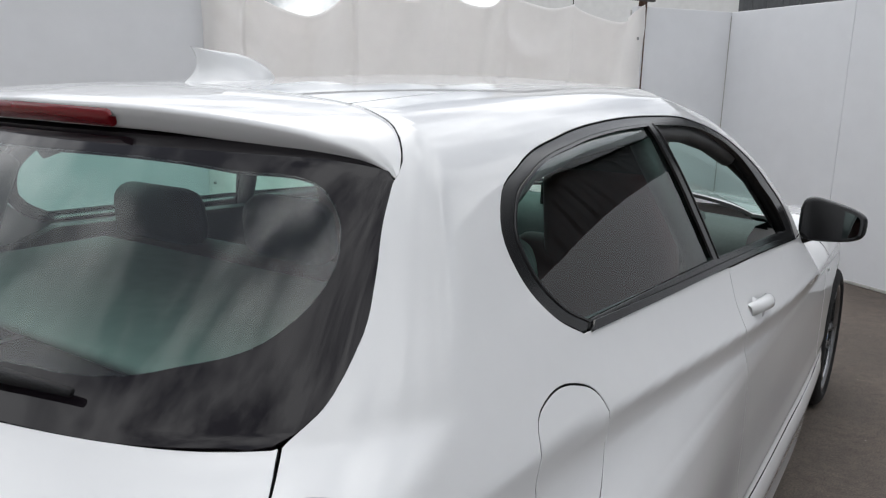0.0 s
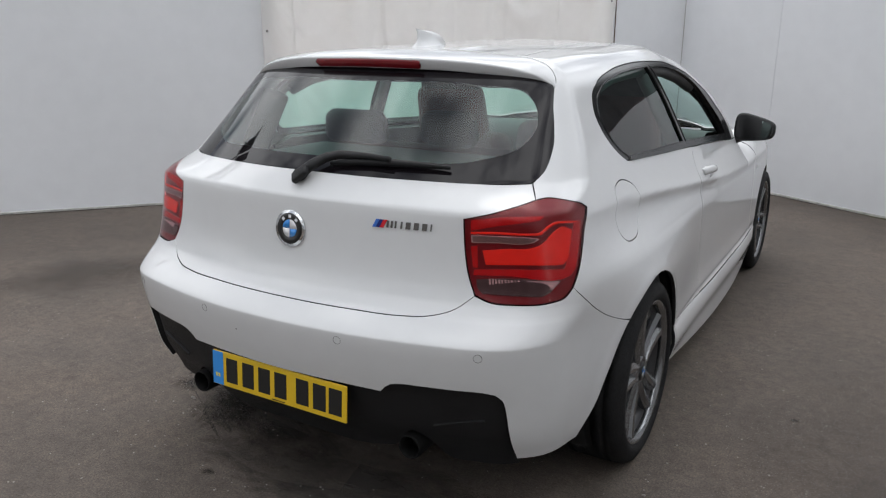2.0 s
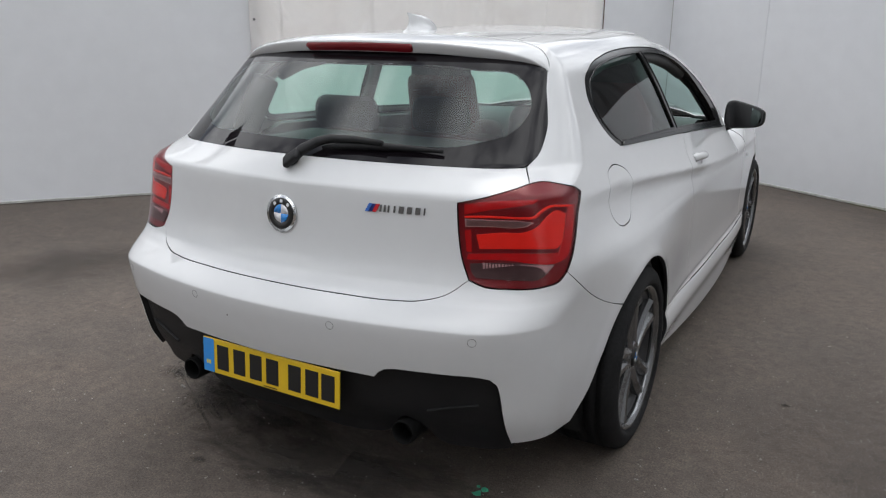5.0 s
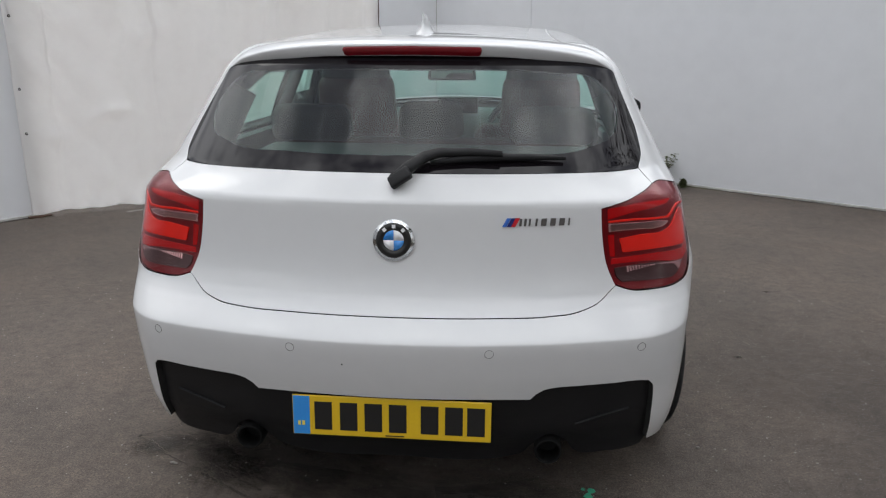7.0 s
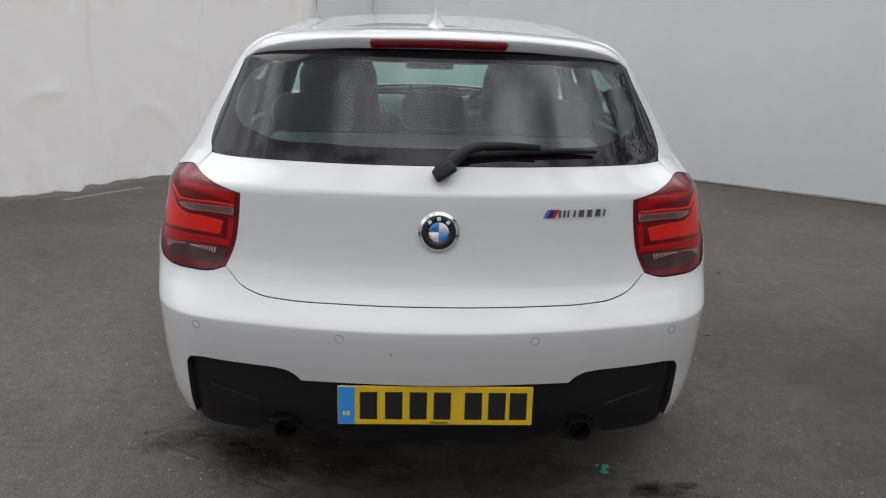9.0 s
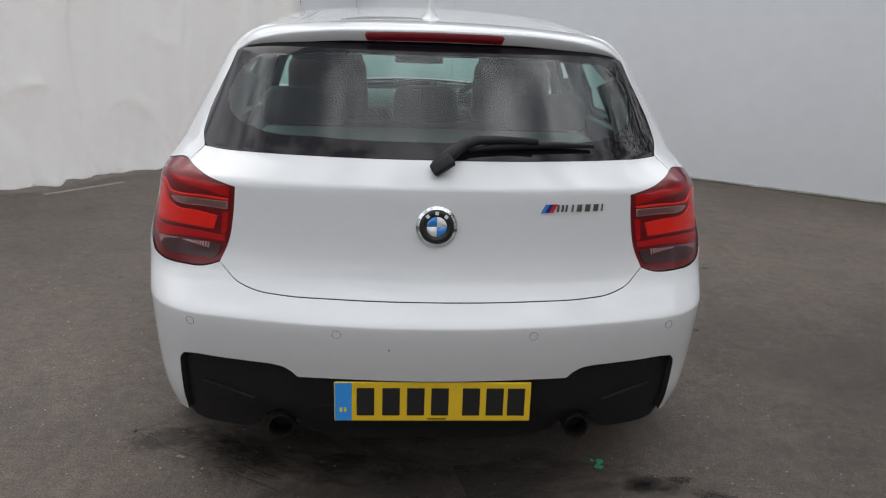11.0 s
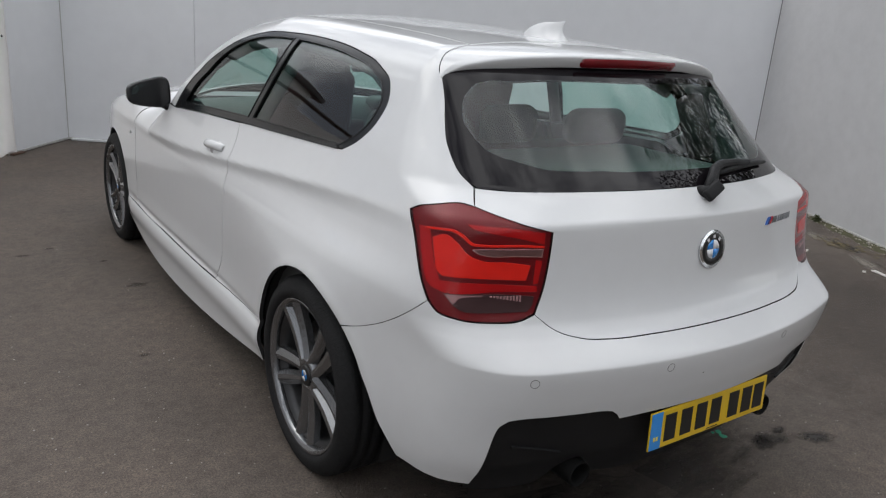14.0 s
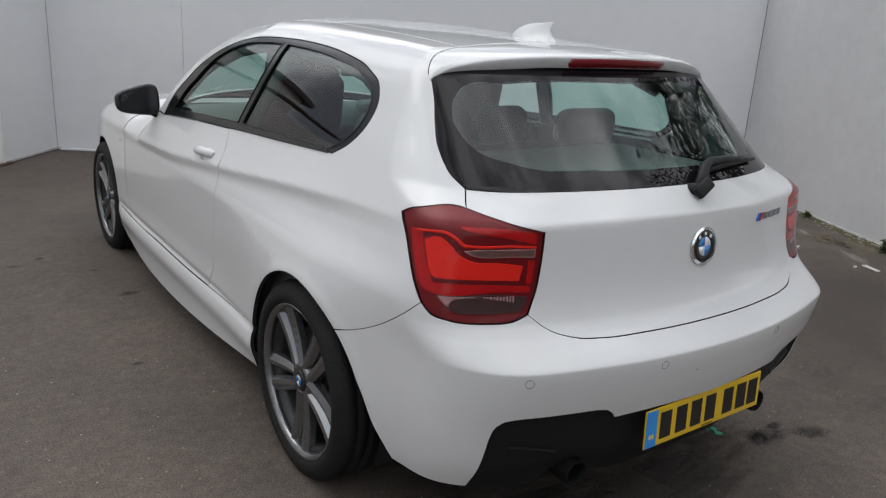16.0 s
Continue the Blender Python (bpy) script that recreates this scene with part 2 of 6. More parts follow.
# ---- the yard: ground, white board walls, tarpaulin ----
def ground_material():
    m = bpy.data.materials.new("worn_concrete_and_asphalt")
    m.use_nodes = True
    n, l = m.node_tree.nodes, m.node_tree.links
    p = n["Principled BSDF"]
    tc = n.new("ShaderNodeTexCoord")

    def noise_tex(scale, detail=6, rough=0.55):
        t = n.new("ShaderNodeTexNoise")
        t.inputs["Scale"].default_value, t.inputs["Detail"].default_value, t.inputs["Roughness"].default_value = scale, detail, rough
        l.new(tc.outputs["Object"], t.inputs["Vector"])
        return t.outputs["Fac"]

    def ramp_of(value, stops):
        r = n.new("ShaderNodeValToRGB")
        e = r.color_ramp.elements
        e[0].position, e[0].color = stops[0][0], (*stops[0][1], 1)
        e[1].position, e[1].color = stops[-1][0], (*stops[-1][1], 1)
        for pos, col in stops[1:-1]:
            k = e.new(pos)
            k.color = (*col, 1)
        l.new(value, r.inputs["Fac"])
        return r.outputs["Color"]

    def times(a, b, fac=1.0):
        x = n.new("ShaderNodeMix")
        x.data_type, x.blend_type = "RGBA", "MULTIPLY"
        x.inputs["Factor"].default_value = fac
        l.new(a, x.inputs[6])
        l.new(b, x.inputs[7])
        return x.outputs[2]

    base = ramp_of(noise_tex(0.55, 7, 0.6), [(0.3, (0.094, 0.076, 0.063)), (0.52, (0.105, 0.085, 0.071)), (0.72, (0.120, 0.099, 0.085))])
    stain = ramp_of(noise_tex(1.7, 5, 0.55), [(0.30, (0.78, 0.77, 0.76)), (0.48, (1, 1, 1)), (0.66, (1.14, 1.13, 1.12))])
    grit = ramp_of(noise_tex(140, 4, 0.75), [(0.32, (0.52, 0.51, 0.50)), (0.5, (1, 1, 1)), (0.68, (1.55, 1.52, 1.48))])
    stones = n.new("ShaderNodeTexVoronoi")
    stones.inputs["Scale"].default_value = 130
    l.new(tc.outputs["Object"], stones.inputs["Vector"])
    chips = ramp_of(stones.outputs["Distance"], [(0.0, (2.5, 2.45, 2.35)), (0.14, (1.0, 1.0, 1.0)), (1.0, (0.95, 0.95, 0.95))])
    mottle = ramp_of(noise_tex(24, 5, 0.7), [(0.32, (0.68, 0.67, 0.66)), (0.5, (1, 1, 1)), (0.66, (1.26, 1.24, 1.21))])
    worn = ramp_of(noise_tex(6.5, 6, 0.7), [(0.32, (0.86, 0.85, 0.85)), (0.5, (1, 1, 1)), (0.66, (1.10, 1.09, 1.08))])
    l.new(times(times(times(times(times(base, stain), worn), mottle, 0.75), grit, 1.0), chips, 0.75), p.inputs["Base Color"])
    p.inputs["Roughness"].default_value = 0.8
    rr = n.new("ShaderNodeMapRange")
    rr.inputs["To Min"].default_value, rr.inputs["To Max"].default_value = 0.6, 0.95
    l.new(noise_tex(1.7), rr.inputs["Value"])
    l.new(rr.outputs["Result"], p.inputs["Roughness"])
    b = n.new("ShaderNodeBump")
    b.inputs["Strength"].default_value, b.inputs["Distance"].default_value = 0.75, 0.006
    l.new(noise_tex(150, 5, 0.75), b.inputs["Height"])
    l.new(b.outputs["Normal"], p.inputs["Normal"])
    return m


bm = bmesh.new()
side = [-900, -60, -14] + [i * 0.25 for i in range(-48, 49)] + [14, 60, 900]
rows = [[bm.verts.new((x, y, 0.0006 * noise.noise(Vector((x * 0.9, y * 0.9, 3))) - 0.0006 if abs(x) < 13 and abs(y) < 13 else -0.0006)) for x in side] for y in side]
for a, b in zip(rows, rows[1:]):
    for k in range(len(side) - 1):
        bm.faces.new((a[k], a[k + 1], b[k + 1], b[k]))
ground = tagged(mesh_object("ground", bm, ground_material()), "worn grey-brown concrete yard with stains and grit", "ground", kind="structure")

BOARD = material("white_painted_board", (0.77, 0.78, 0.80), 0.42, vary=0.025, scale=0.8, bump=0.04, bump_scale=30, rough_vary=0.08)
OLD_PAINT = material("old_white_masonry_paint", (0.52, 0.52, 0.525), 0.7, vary=0.05, scale=1.2, bump=0.12, bump_scale=22)
GRUBBY = material("grubby_white_trim", (0.45, 0.44, 0.42), 0.6, vary=0.3, scale=6)
RUST = material("rusty_brown_steel", (0.10, 0.055, 0.035), 0.75, vary=0.35, scale=14, bump=0.3)
WALL_TOP = 2.03
CORNER, FAR_LEFT, FAR_RIGHT = Vector((-0.55, 6.90, 0)), Vector((-4.63, 1.835, 0)), Vector((5.0, 3.24, 0))
LEFT_WAY = (FAR_LEFT - CORNER).normalized()
RIGHT_WAY = (FAR_RIGHT - CORNER).normalized()
BACK_WAY = Vector((-0.466, -0.885, 0)).normalized()


def wall(name, start, way, length, outward, height, label, seams=(), thick=0.08, board=None):
    """A wall of white boards butted end to end, with thin dark seams between them."""
    root = new(name)
    root["kind"] = "structure"
    tagged(root, label, "wall")
    marks = [0.0, *seams, length]
    angle = math.atan2(way.y, way.x)
    for a, b in zip(marks, marks[1:]):
        bm = box((b - a - 0.002, thick, height), ((a + b) / 2, 0, height / 2 + 0.012), 0.003, 1)
        ob = part("wall_board", bm, board or BOARD, root, smooth=False)
    back = box((length, 0.02, height - 0.02), (length / 2, (thick / 2 + 0.012) * outward, height / 2), 0)
    part("wall_backing", back, GRUBBY, root, smooth=False)
    part("wall_foot", box((length, 0.012, 0.02), (length / 2, -(thick / 2 + 0.004) * outward, 0.012), 0.003, 1), GRUBBY, root, smooth=False)
    root.matrix_world = Matrix.Translation(start + Vector((-way.y, way.x, 0)) * outward * thick / 2) @ Matrix.Rotation(angle, 4, "Z")
    return root


wall("wall_corner", CORNER, LEFT_WAY, 0.93, -1, WALL_TOP, "white painted board wall beside the tarpaulin")
wall("wall_left", CORNER + LEFT_WAY * 4.33, LEFT_WAY, 9.2, -1, 2.6, "tall smooth white painted board wall", seams=(2.44, 4.88, 7.3))
wall("wall_right", CORNER - RIGHT_WAY * 0.09, RIGHT_WAY, (FAR_RIGHT - CORNER).length + 0.18, 1, WALL_TOP, "long smooth white painted board wall", seams=(1.31,))
wall("wall_return", FAR_RIGHT, BACK_WAY, 4.2, 1, 2.06, "white painted wall with weeds along its foot", board=OLD_PAINT)
CONCRETE = material("grey_block_wall", (0.20, 0.20, 0.195), 0.85, vary=0.15, scale=1.5, bump=0.2, bump_scale=25)
# unseen wall added behind the camera to cut low light from the sky
tagged(mesh_object("sky_block_wall", box((30, 0.2, 3.0), (2, -9.5, 1.5), 0.01, 1), CONCRETE, smooth=False), "unseen grey wall added to block low sky light", "wall", kind="structure")

# dark joints in the corners and a loose white strip at the wall's foot
JOINT = material("dark_board_joint", (0.05, 0.05, 0.05), 0.9)
for at, h in ((CORNER, 2.0), (FAR_RIGHT, 2.0)):
    joint = mesh_object("trim", box((0.006, 0.006, h), (0, 0, h / 2 + 0.01), 0), JOINT if at is FAR_RIGHT else GRUBBY, smooth=False)
    joint.location = at + Vector((0.0, -0.003, 0))
    tagged(joint, "thin dark joint in the corner between white boards", "joint", kind="structure")
strip = mesh_object("trim", box((0.50, 0.035, 0.022), (0, 0, 0.012), 0.004, 1), BOARD, smooth=False)
strip.matrix_world = Matrix.Translation(CORNER + RIGHT_WAY * 0.30 + Vector((RIGHT_WAY.y, -RIGHT_WAY.x, 0)) * 0.035) @ Matrix.Rotation(math.atan2(RIGHT_WAY.y, RIGHT_WAY.x) + 0.03, 4, "Z")
tagged(strip, "loose white strip of trim on the ground along the wall", "trim", kind="structure")

from mathutils.geometry import delaunay_2d_cdt

# ---- the shape of the car's skin, as a smooth solid: y grows from the tail (0) to the nose, x to the car's right ----
def knots(t, kt, kv):
    """Smooth curve through a few knots; kv may hold one row per knot and point."""
    t = np.asarray(t, float)
    kt = np.asarray(kt, float)
    kv = np.asarray(kv, float)
    if kv.ndim == 1:
        kv = kv[:, None]
    h = np.diff(kt)[:, None]
    d = np.diff(kv, axis=0) / h
    m = np.zeros_like(kv)
    w1, w2 = 2 * h[1:] + h[:-1], h[1:] + 2 * h[:-1]
    same = d[1:] * d[:-1] > 0
    with np.errstate(divide="ignore", invalid="ignore"):
        m[1:-1] = np.where(same, (w1 + w2) / (w1 / np.where(same, d[:-1], 1) + w2 / np.where(same, d[1:], 1)), 0)
    m[0], m[-1] = d[0], d[-1]
    i = np.clip(np.searchsorted(kt, t) - 1, 0, len(kt) - 2)
    hh = kt[i + 1] - kt[i]
    u = np.clip((t - kt[i]) / hh, 0, 1)
    j = np.arange(len(t)) if kv.shape[1] > 1 else 0
    a, b, ma, mb = kv[i, j], kv[i + 1, j], m[i, j] * hh, m[i + 1, j] * hh
    return a * (1 + 2 * u) * (1 - u) ** 2 + ma * u * (1 - u) ** 2 + b * u * u * (3 - 2 * u) + mb * u * u * (u - 1)


SIDE_Z = (0.15, 0.30, 0.45, 0.60, 0.72, 0.82, 0.92, 1.0, 1.15, 1.3, 1.45)
SIDE_Y = (0.0, 0.35, 0.83, 1.7, 2.5, 3.5, 4.3)
SIDE_X = (
    (0.69, 0.725, 0.738, 0.738, 0.745, 0.738, 0.715, 0.685, 0.60, 0.50, 0.38),
    (0.735, 0.782, 0.798, 0.802, 0.812, 0.790, 0.760, 0.730, 0.650, 0.56, 0.45),
    (0.842, 0.874, 0.886, 0.884, 0.861, 0.808, 0.776, 0.745, 0.672, 0.595, 0.50),
    (0.85, 0.855, 0.845, 0.848, 0.848, 0.828, 0.796, 0.765, 0.698, 0.612, 0.51),
    (0.85, 0.855, 0.845, 0.846, 0.843, 0.830, 0.806, 0.785, 0.715, 0.630, 0.53),
    (0.795, 0.820, 0.830, 0.829, 0.822, 0.790, 0.735, 0.685, 0.59, 0.50, 0.40),
    (0.60, 0.66, 0.70, 0.70, 0.68, 0.62, 0.55, 0.50, 0.42, 0.35, 0.28),
)
CREASE_Y = (0.3, 0.6, 0.92, 1.15, 1.49, 2.1, 2.5, 3.2, 4.0)
CREASE_Z = (0.915, 0.909, 0.892, 0.875, 0.847, 0.798, 0.781, 0.765, 0.75)
CREASE_H = (0.003, 0.008, 0.013, 0.015, 0.015, 0.014, 0.013, 0.010, 0.0)
REAR_Z = (0.15, 0.25, 0.33, 0.44, 0.52, 0.610, 0.613, 0.616, 0.657, 0.672, 0.70, 0.78, 0.85, 0.935, 0.938, 0.941, 1.0, 1.1, 1.23, 1.4)
REAR_Y = (0.12, 0.085, 0.045, 0.018, -0.004, -0.0185, -0.0176, -0.0150, 0.040, 0.062, 0.088, 0.112, 0.120, 0.1286, 0.1298, 0.1326, 0.19, 0.300, 0.442, 0.635)
ROOF_Y = (0.3, 0.5, 0.8, 1.2, 1.7, 2.0, 2.2, 2.45, 2.7, 2.92, 3.1, 3.6, 4.0, 4.25, 4.5)
ROOF_Z = (1.30, 1.328, 1.348, 1.368, 1.384, 1.379, 1.345, 1.230, 1.095, 0.985, 0.945, 0.90, 0.84, 0.76, 0.55)


def side_x(y, z):
    rows = np.stack([knots(z, SIDE_Z, row) for row in SIDE_X])
    off = z - knots(y, CREASE_Y, CREASE_Z)
    far = np.sqrt(off * off + 0.005**2) - 0.005
    ridge = np.where(off > 0, np.clip(1 - far / 0.11, 0, 1) ** 2, np.clip(1 - far / 0.045, 0, 1) ** 1.5)
    flank = np.clip((y - 1.1) / 0.15, 0, 1) * np.clip((3.25 - y) / 0.15, 0, 1)
    skirt = flank * (0.012 * np.exp(-(((z - 0.285) / 0.045) ** 2)) - 0.008 * np.exp(-(((z - 0.352) / 0.016) ** 2)))
    flare = np.hypot(y - 0.845, z - 0.30)
    lip = 0.003 * np.exp(-(((flare - 0.36) / 0.022) ** 2)) * (z > 0.2)
    return knots(y, SIDE_Y, rows) + knots(y, CREASE_Y, CREASE_H) * ridge + lip + skirt


def rear_y(x, z):
    bow = knots(z, (0.2, 0.6, 0.92, 1.0, 1.3), (0.26, 0.25, 0.25, 0.39, 0.45))
    bend = 0.9 * np.clip((z - 0.93) / 0.07, 0, 1) * np.maximum(np.abs(x) - 0.46, 0) ** 2
    return knots(z, REAR_Z, REAR_Y) + bow * x * x + bend


def roof_z(x, y):
    return knots(y, ROOF_Y, ROOF_Z) - (0.10 + 0.32 * np.clip((y - 1.75) / 0.7, 0, 1) * np.clip((3.1 - y) / 0.4, 0, 1)) * x * x


def nose_y(x, z):
    return knots(z, (0.1, 0.3, 0.5, 0.7, 0.95), (4.22, 4.31, 4.33, 4.29, 4.05)) - 0.30 * x * x


def both(a, b, r):
    """The larger of two distances, rounded where they meet."""
    p, q = np.maximum(a + r, 0), np.maximum(b + r, 0)
    return np.where((a > -r) & (b > -r), (p**2.4 + q**2.4) ** (1 / 2.4) - r, np.maximum(a, b))


def skin(x, y, z):
    """Below 0 inside the car's skin, above 0 outside."""
    x = np.abs(x)
    rear = (rear_y(x, z) - y) / np.sqrt(1 + (0.5 * x) ** 2)
    side = x - side_x(y, z)
    top = z - roof_z(x, y)
    corner = knots(z, (0.2, 0.6, 0.9, 1.0, 1.1, 1.2, 1.3), (0.12, 0.15, 0.13, 0.105, 0.085, 0.055, 0.03))
    shape = both(rear, side, corner)
    shape = both(shape, y - nose_y(x, z), 0.2)
    return both(shape, top, knots(y, (0.5, 0.8, 1.9, 2.3, 3.3, 4.0), (0.05, 0.09, 0.10, 0.06, 0.05, 0.08)))


PIVOT_X, PIVOT_Y = 0.5, 0.45


def wrap_ray(s):
    """For a place s along the wrap (0 tail's middle, 0.5 to 1 the corner, then y + 0.55): a start outside and the way in."""
    sign, a = np.where(s < 0, -1.0, 1.0), np.abs(s)
    phi = np.clip((a - 0.5) / 0.5, 0, 1) * np.pi / 2
    px = np.minimum(a, PIVOT_X)
    py = np.where(a > 1.0, a - 0.55, PIVOT_Y)
    ox, oy = np.sin(phi), -np.cos(phi)
    return sign * (px + 0.75 * ox), py + 0.75 * oy, -sign * ox, -oy


def along(px, py, pz, dx, dy, dz, reach=0.75, depth=0.0):
    """Where rays from outside first meet the skin (or the surface that lies depth inside it)."""
    n = 26
    steps = np.linspace(0, reach, n)
    lo, hi = np.zeros_like(px), np.full_like(px, reach)
    done = np.zeros(len(px), bool)
    for k in range(1, n):
        t = steps[k]
        f = skin(px + t * dx, py + t * dy, pz + t * dz) + depth
        hit = (f < 0) & ~done
        lo[hit], hi[hit] = steps[k - 1], t
        done |= hit
    for _ in range(16):
        mid = (lo + hi) / 2
        f = skin(px + mid * dx, py + mid * dy, pz + mid * dz) + depth
        lo, hi = np.where(f < 0, lo, mid), np.where(f < 0, mid, hi)
    t = (lo + hi) / 2
    return np.stack([px + t * dx, py + t * dy, pz + t * dz], 1)


def slope(p, e=0.0025):
    """The skin's outward direction."""
    g = np.stack([skin(*(p + d).T) - skin(*(p - d).T) for d in np.eye(3) * e], 1)
    return g / np.linalg.norm(g, axis=1, keepdims=True)


FOLD, FOLD_SPAN = 1.1, 0.3


def fold_x(a):
    return 0.5 - 0.1 * np.clip((a - 1.0) / 0.2, 0, 1)


def flat(pts):
    """Points (s, z) laid on the skin along level rays."""
    pts = np.asarray(pts, float)
    px, py, dx, dy = wrap_ray(pts[:, 0])
    return along(px, py, pts[:, 1].copy(), dx, dy, np.zeros(len(pts)), 0.75)


def wrapped(pts, depth=0.0):
    """Points (s, v) laid on the skin from behind and from the sides; above FOLD the rays turn from level to upright, over the cant rail."""
    pts = np.asarray(pts, float)
    s, v = pts[:, 0], pts[:, 1]
    px, py, dx, dy = wrap_ray(s)
    turn = np.clip((v - FOLD) / FOLD_SPAN, 0, 1) * np.pi / 2
    qx, qy = px + 0.75 * dx, py + 0.75 * dy
    qx = np.where(np.abs(s) > 1.0, np.sign(s) * fold_x(np.abs(s)), qx)
    reach = 0.95
    ox, oy, oz = -dx * np.cos(turn), -dy * np.cos(turn), np.sin(turn)
    return along(qx + reach * ox, qy + reach * oy, np.minimum(v, FOLD) + reach * oz, -ox, -oy, -oz, reach, depth)


def unwrap(p):
    """The (s, v) of points on the skin."""
    x, y, z = np.asarray(p, float).T
    a = np.abs(x)
    s = np.where((a <= PIVOT_X) & (y < PIVOT_Y), a, np.where(y < PIVOT_Y, 0.5 + np.arctan2(a - PIVOT_X, PIVOT_Y - y) / np.pi, y + 0.55))
    turn = np.arctan2(z - FOLD, np.where(s > 1, a - fold_x(s), np.hypot(a - PIVOT_X, y - PIVOT_Y)))
    v = np.where(z > FOLD, FOLD + FOLD_SPAN * turn / (np.pi / 2), z)
    return np.stack([s * np.where(x < 0, -1, 1), v], 1)


def topped(pts, depth=0.0):
    """Points (x, y) laid on the skin from above."""
    pts = np.asarray(pts, float)
    n = len(pts)
    return along(pts[:, 0].copy(), pts[:, 1].copy(), np.full(n, 1.6), np.zeros(n), np.zeros(n), np.full(n, -1.0), 1.3, depth)


def tailed(pts, depth=0.0):
    """Points (x, z) laid on the skin from straight behind."""
    pts = np.asarray(pts, float)
    n = len(pts)
    return along(pts[:, 0].copy(), np.full(n, -0.3), pts[:, 1].copy(), np.zeros(n), np.ones(n), np.zeros(n), 1.4, depth)


def nosed(pts, depth=0.0):
    """Points (x, z) laid on the skin from straight ahead."""
    pts = np.asarray(pts, float)
    n = len(pts)
    return along(pts[:, 0].copy(), np.full(n, 4.6), pts[:, 1].copy(), np.zeros(n), np.full(n, -1.0), np.zeros(n), 1.6, depth)


# ---- panels cut from the skin ----
def loop_of(pts, step=0.012):
    """A closed outline through points (a, b); a third value marks a sharp corner."""
    n = len(pts)
    p = np.array([q[:2] for q in pts], float)
    sharp = [len(q) > 2 for q in pts]
    out = []
    for i in range(n):
        a, b = p[i], p[(i + 1) % n]
        length = np.linalg.norm(b - a)
        if length < 1e-6:
            continue
        chord = (b - a) / length

        def tangent(k):
            if sharp[k]:
                return chord
            u, w = p[k] - p[k - 1], p[(k + 1) % n] - p[k]
            lu, lw = np.linalg.norm(u), np.linalg.norm(w)
            t = u / lu * lw + w / lw * lu
            return t / np.linalg.norm(t)

        ma, mb = tangent(i) * length, tangent((i + 1) % n) * length
        count = max(1, int(length / step))
        for k in range(count):
            u = k / count
            out.append(a * (1 + 2 * u) * (1 - u) ** 2 + ma * u * (1 - u) ** 2 + b * u * u * (3 - 2 * u) + mb * u * u * (u - 1))
    return np.array(out)


def inset(loop, d):
    """The outline moved inwards by d (outwards: minus)."""
    nxt, prv = np.roll(loop, -1, 0), np.roll(loop, 1, 0)
    t = nxt - prv
    t /= np.linalg.norm(t, axis=1, keepdims=True) + 1e-12
    area = 0.5 * np.sum(loop[:, 0] * nxt[:, 1] - nxt[:, 0] * loop[:, 1])
    nrm = np.stack([-t[:, 1], t[:, 0]], 1) * (1 if area > 0 else -1)
    return loop + nrm * d


def inside(pts, loop):
    x, y = pts[:, 0:1], pts[:, 1:2]
    a, b = loop, np.roll(loop, -1, 0)
    cross = (a[:, 1] > y) != (b[:, 1] > y)
    with np.errstate(divide="ignore", invalid="ignore"):
        at = (b[:, 0] - a[:, 0]) * (y - a[:, 1]) / (b[:, 1] - a[:, 1]) + a[:, 0]
    return (np.sum(cross & (x < at), axis=1) % 2) == 1


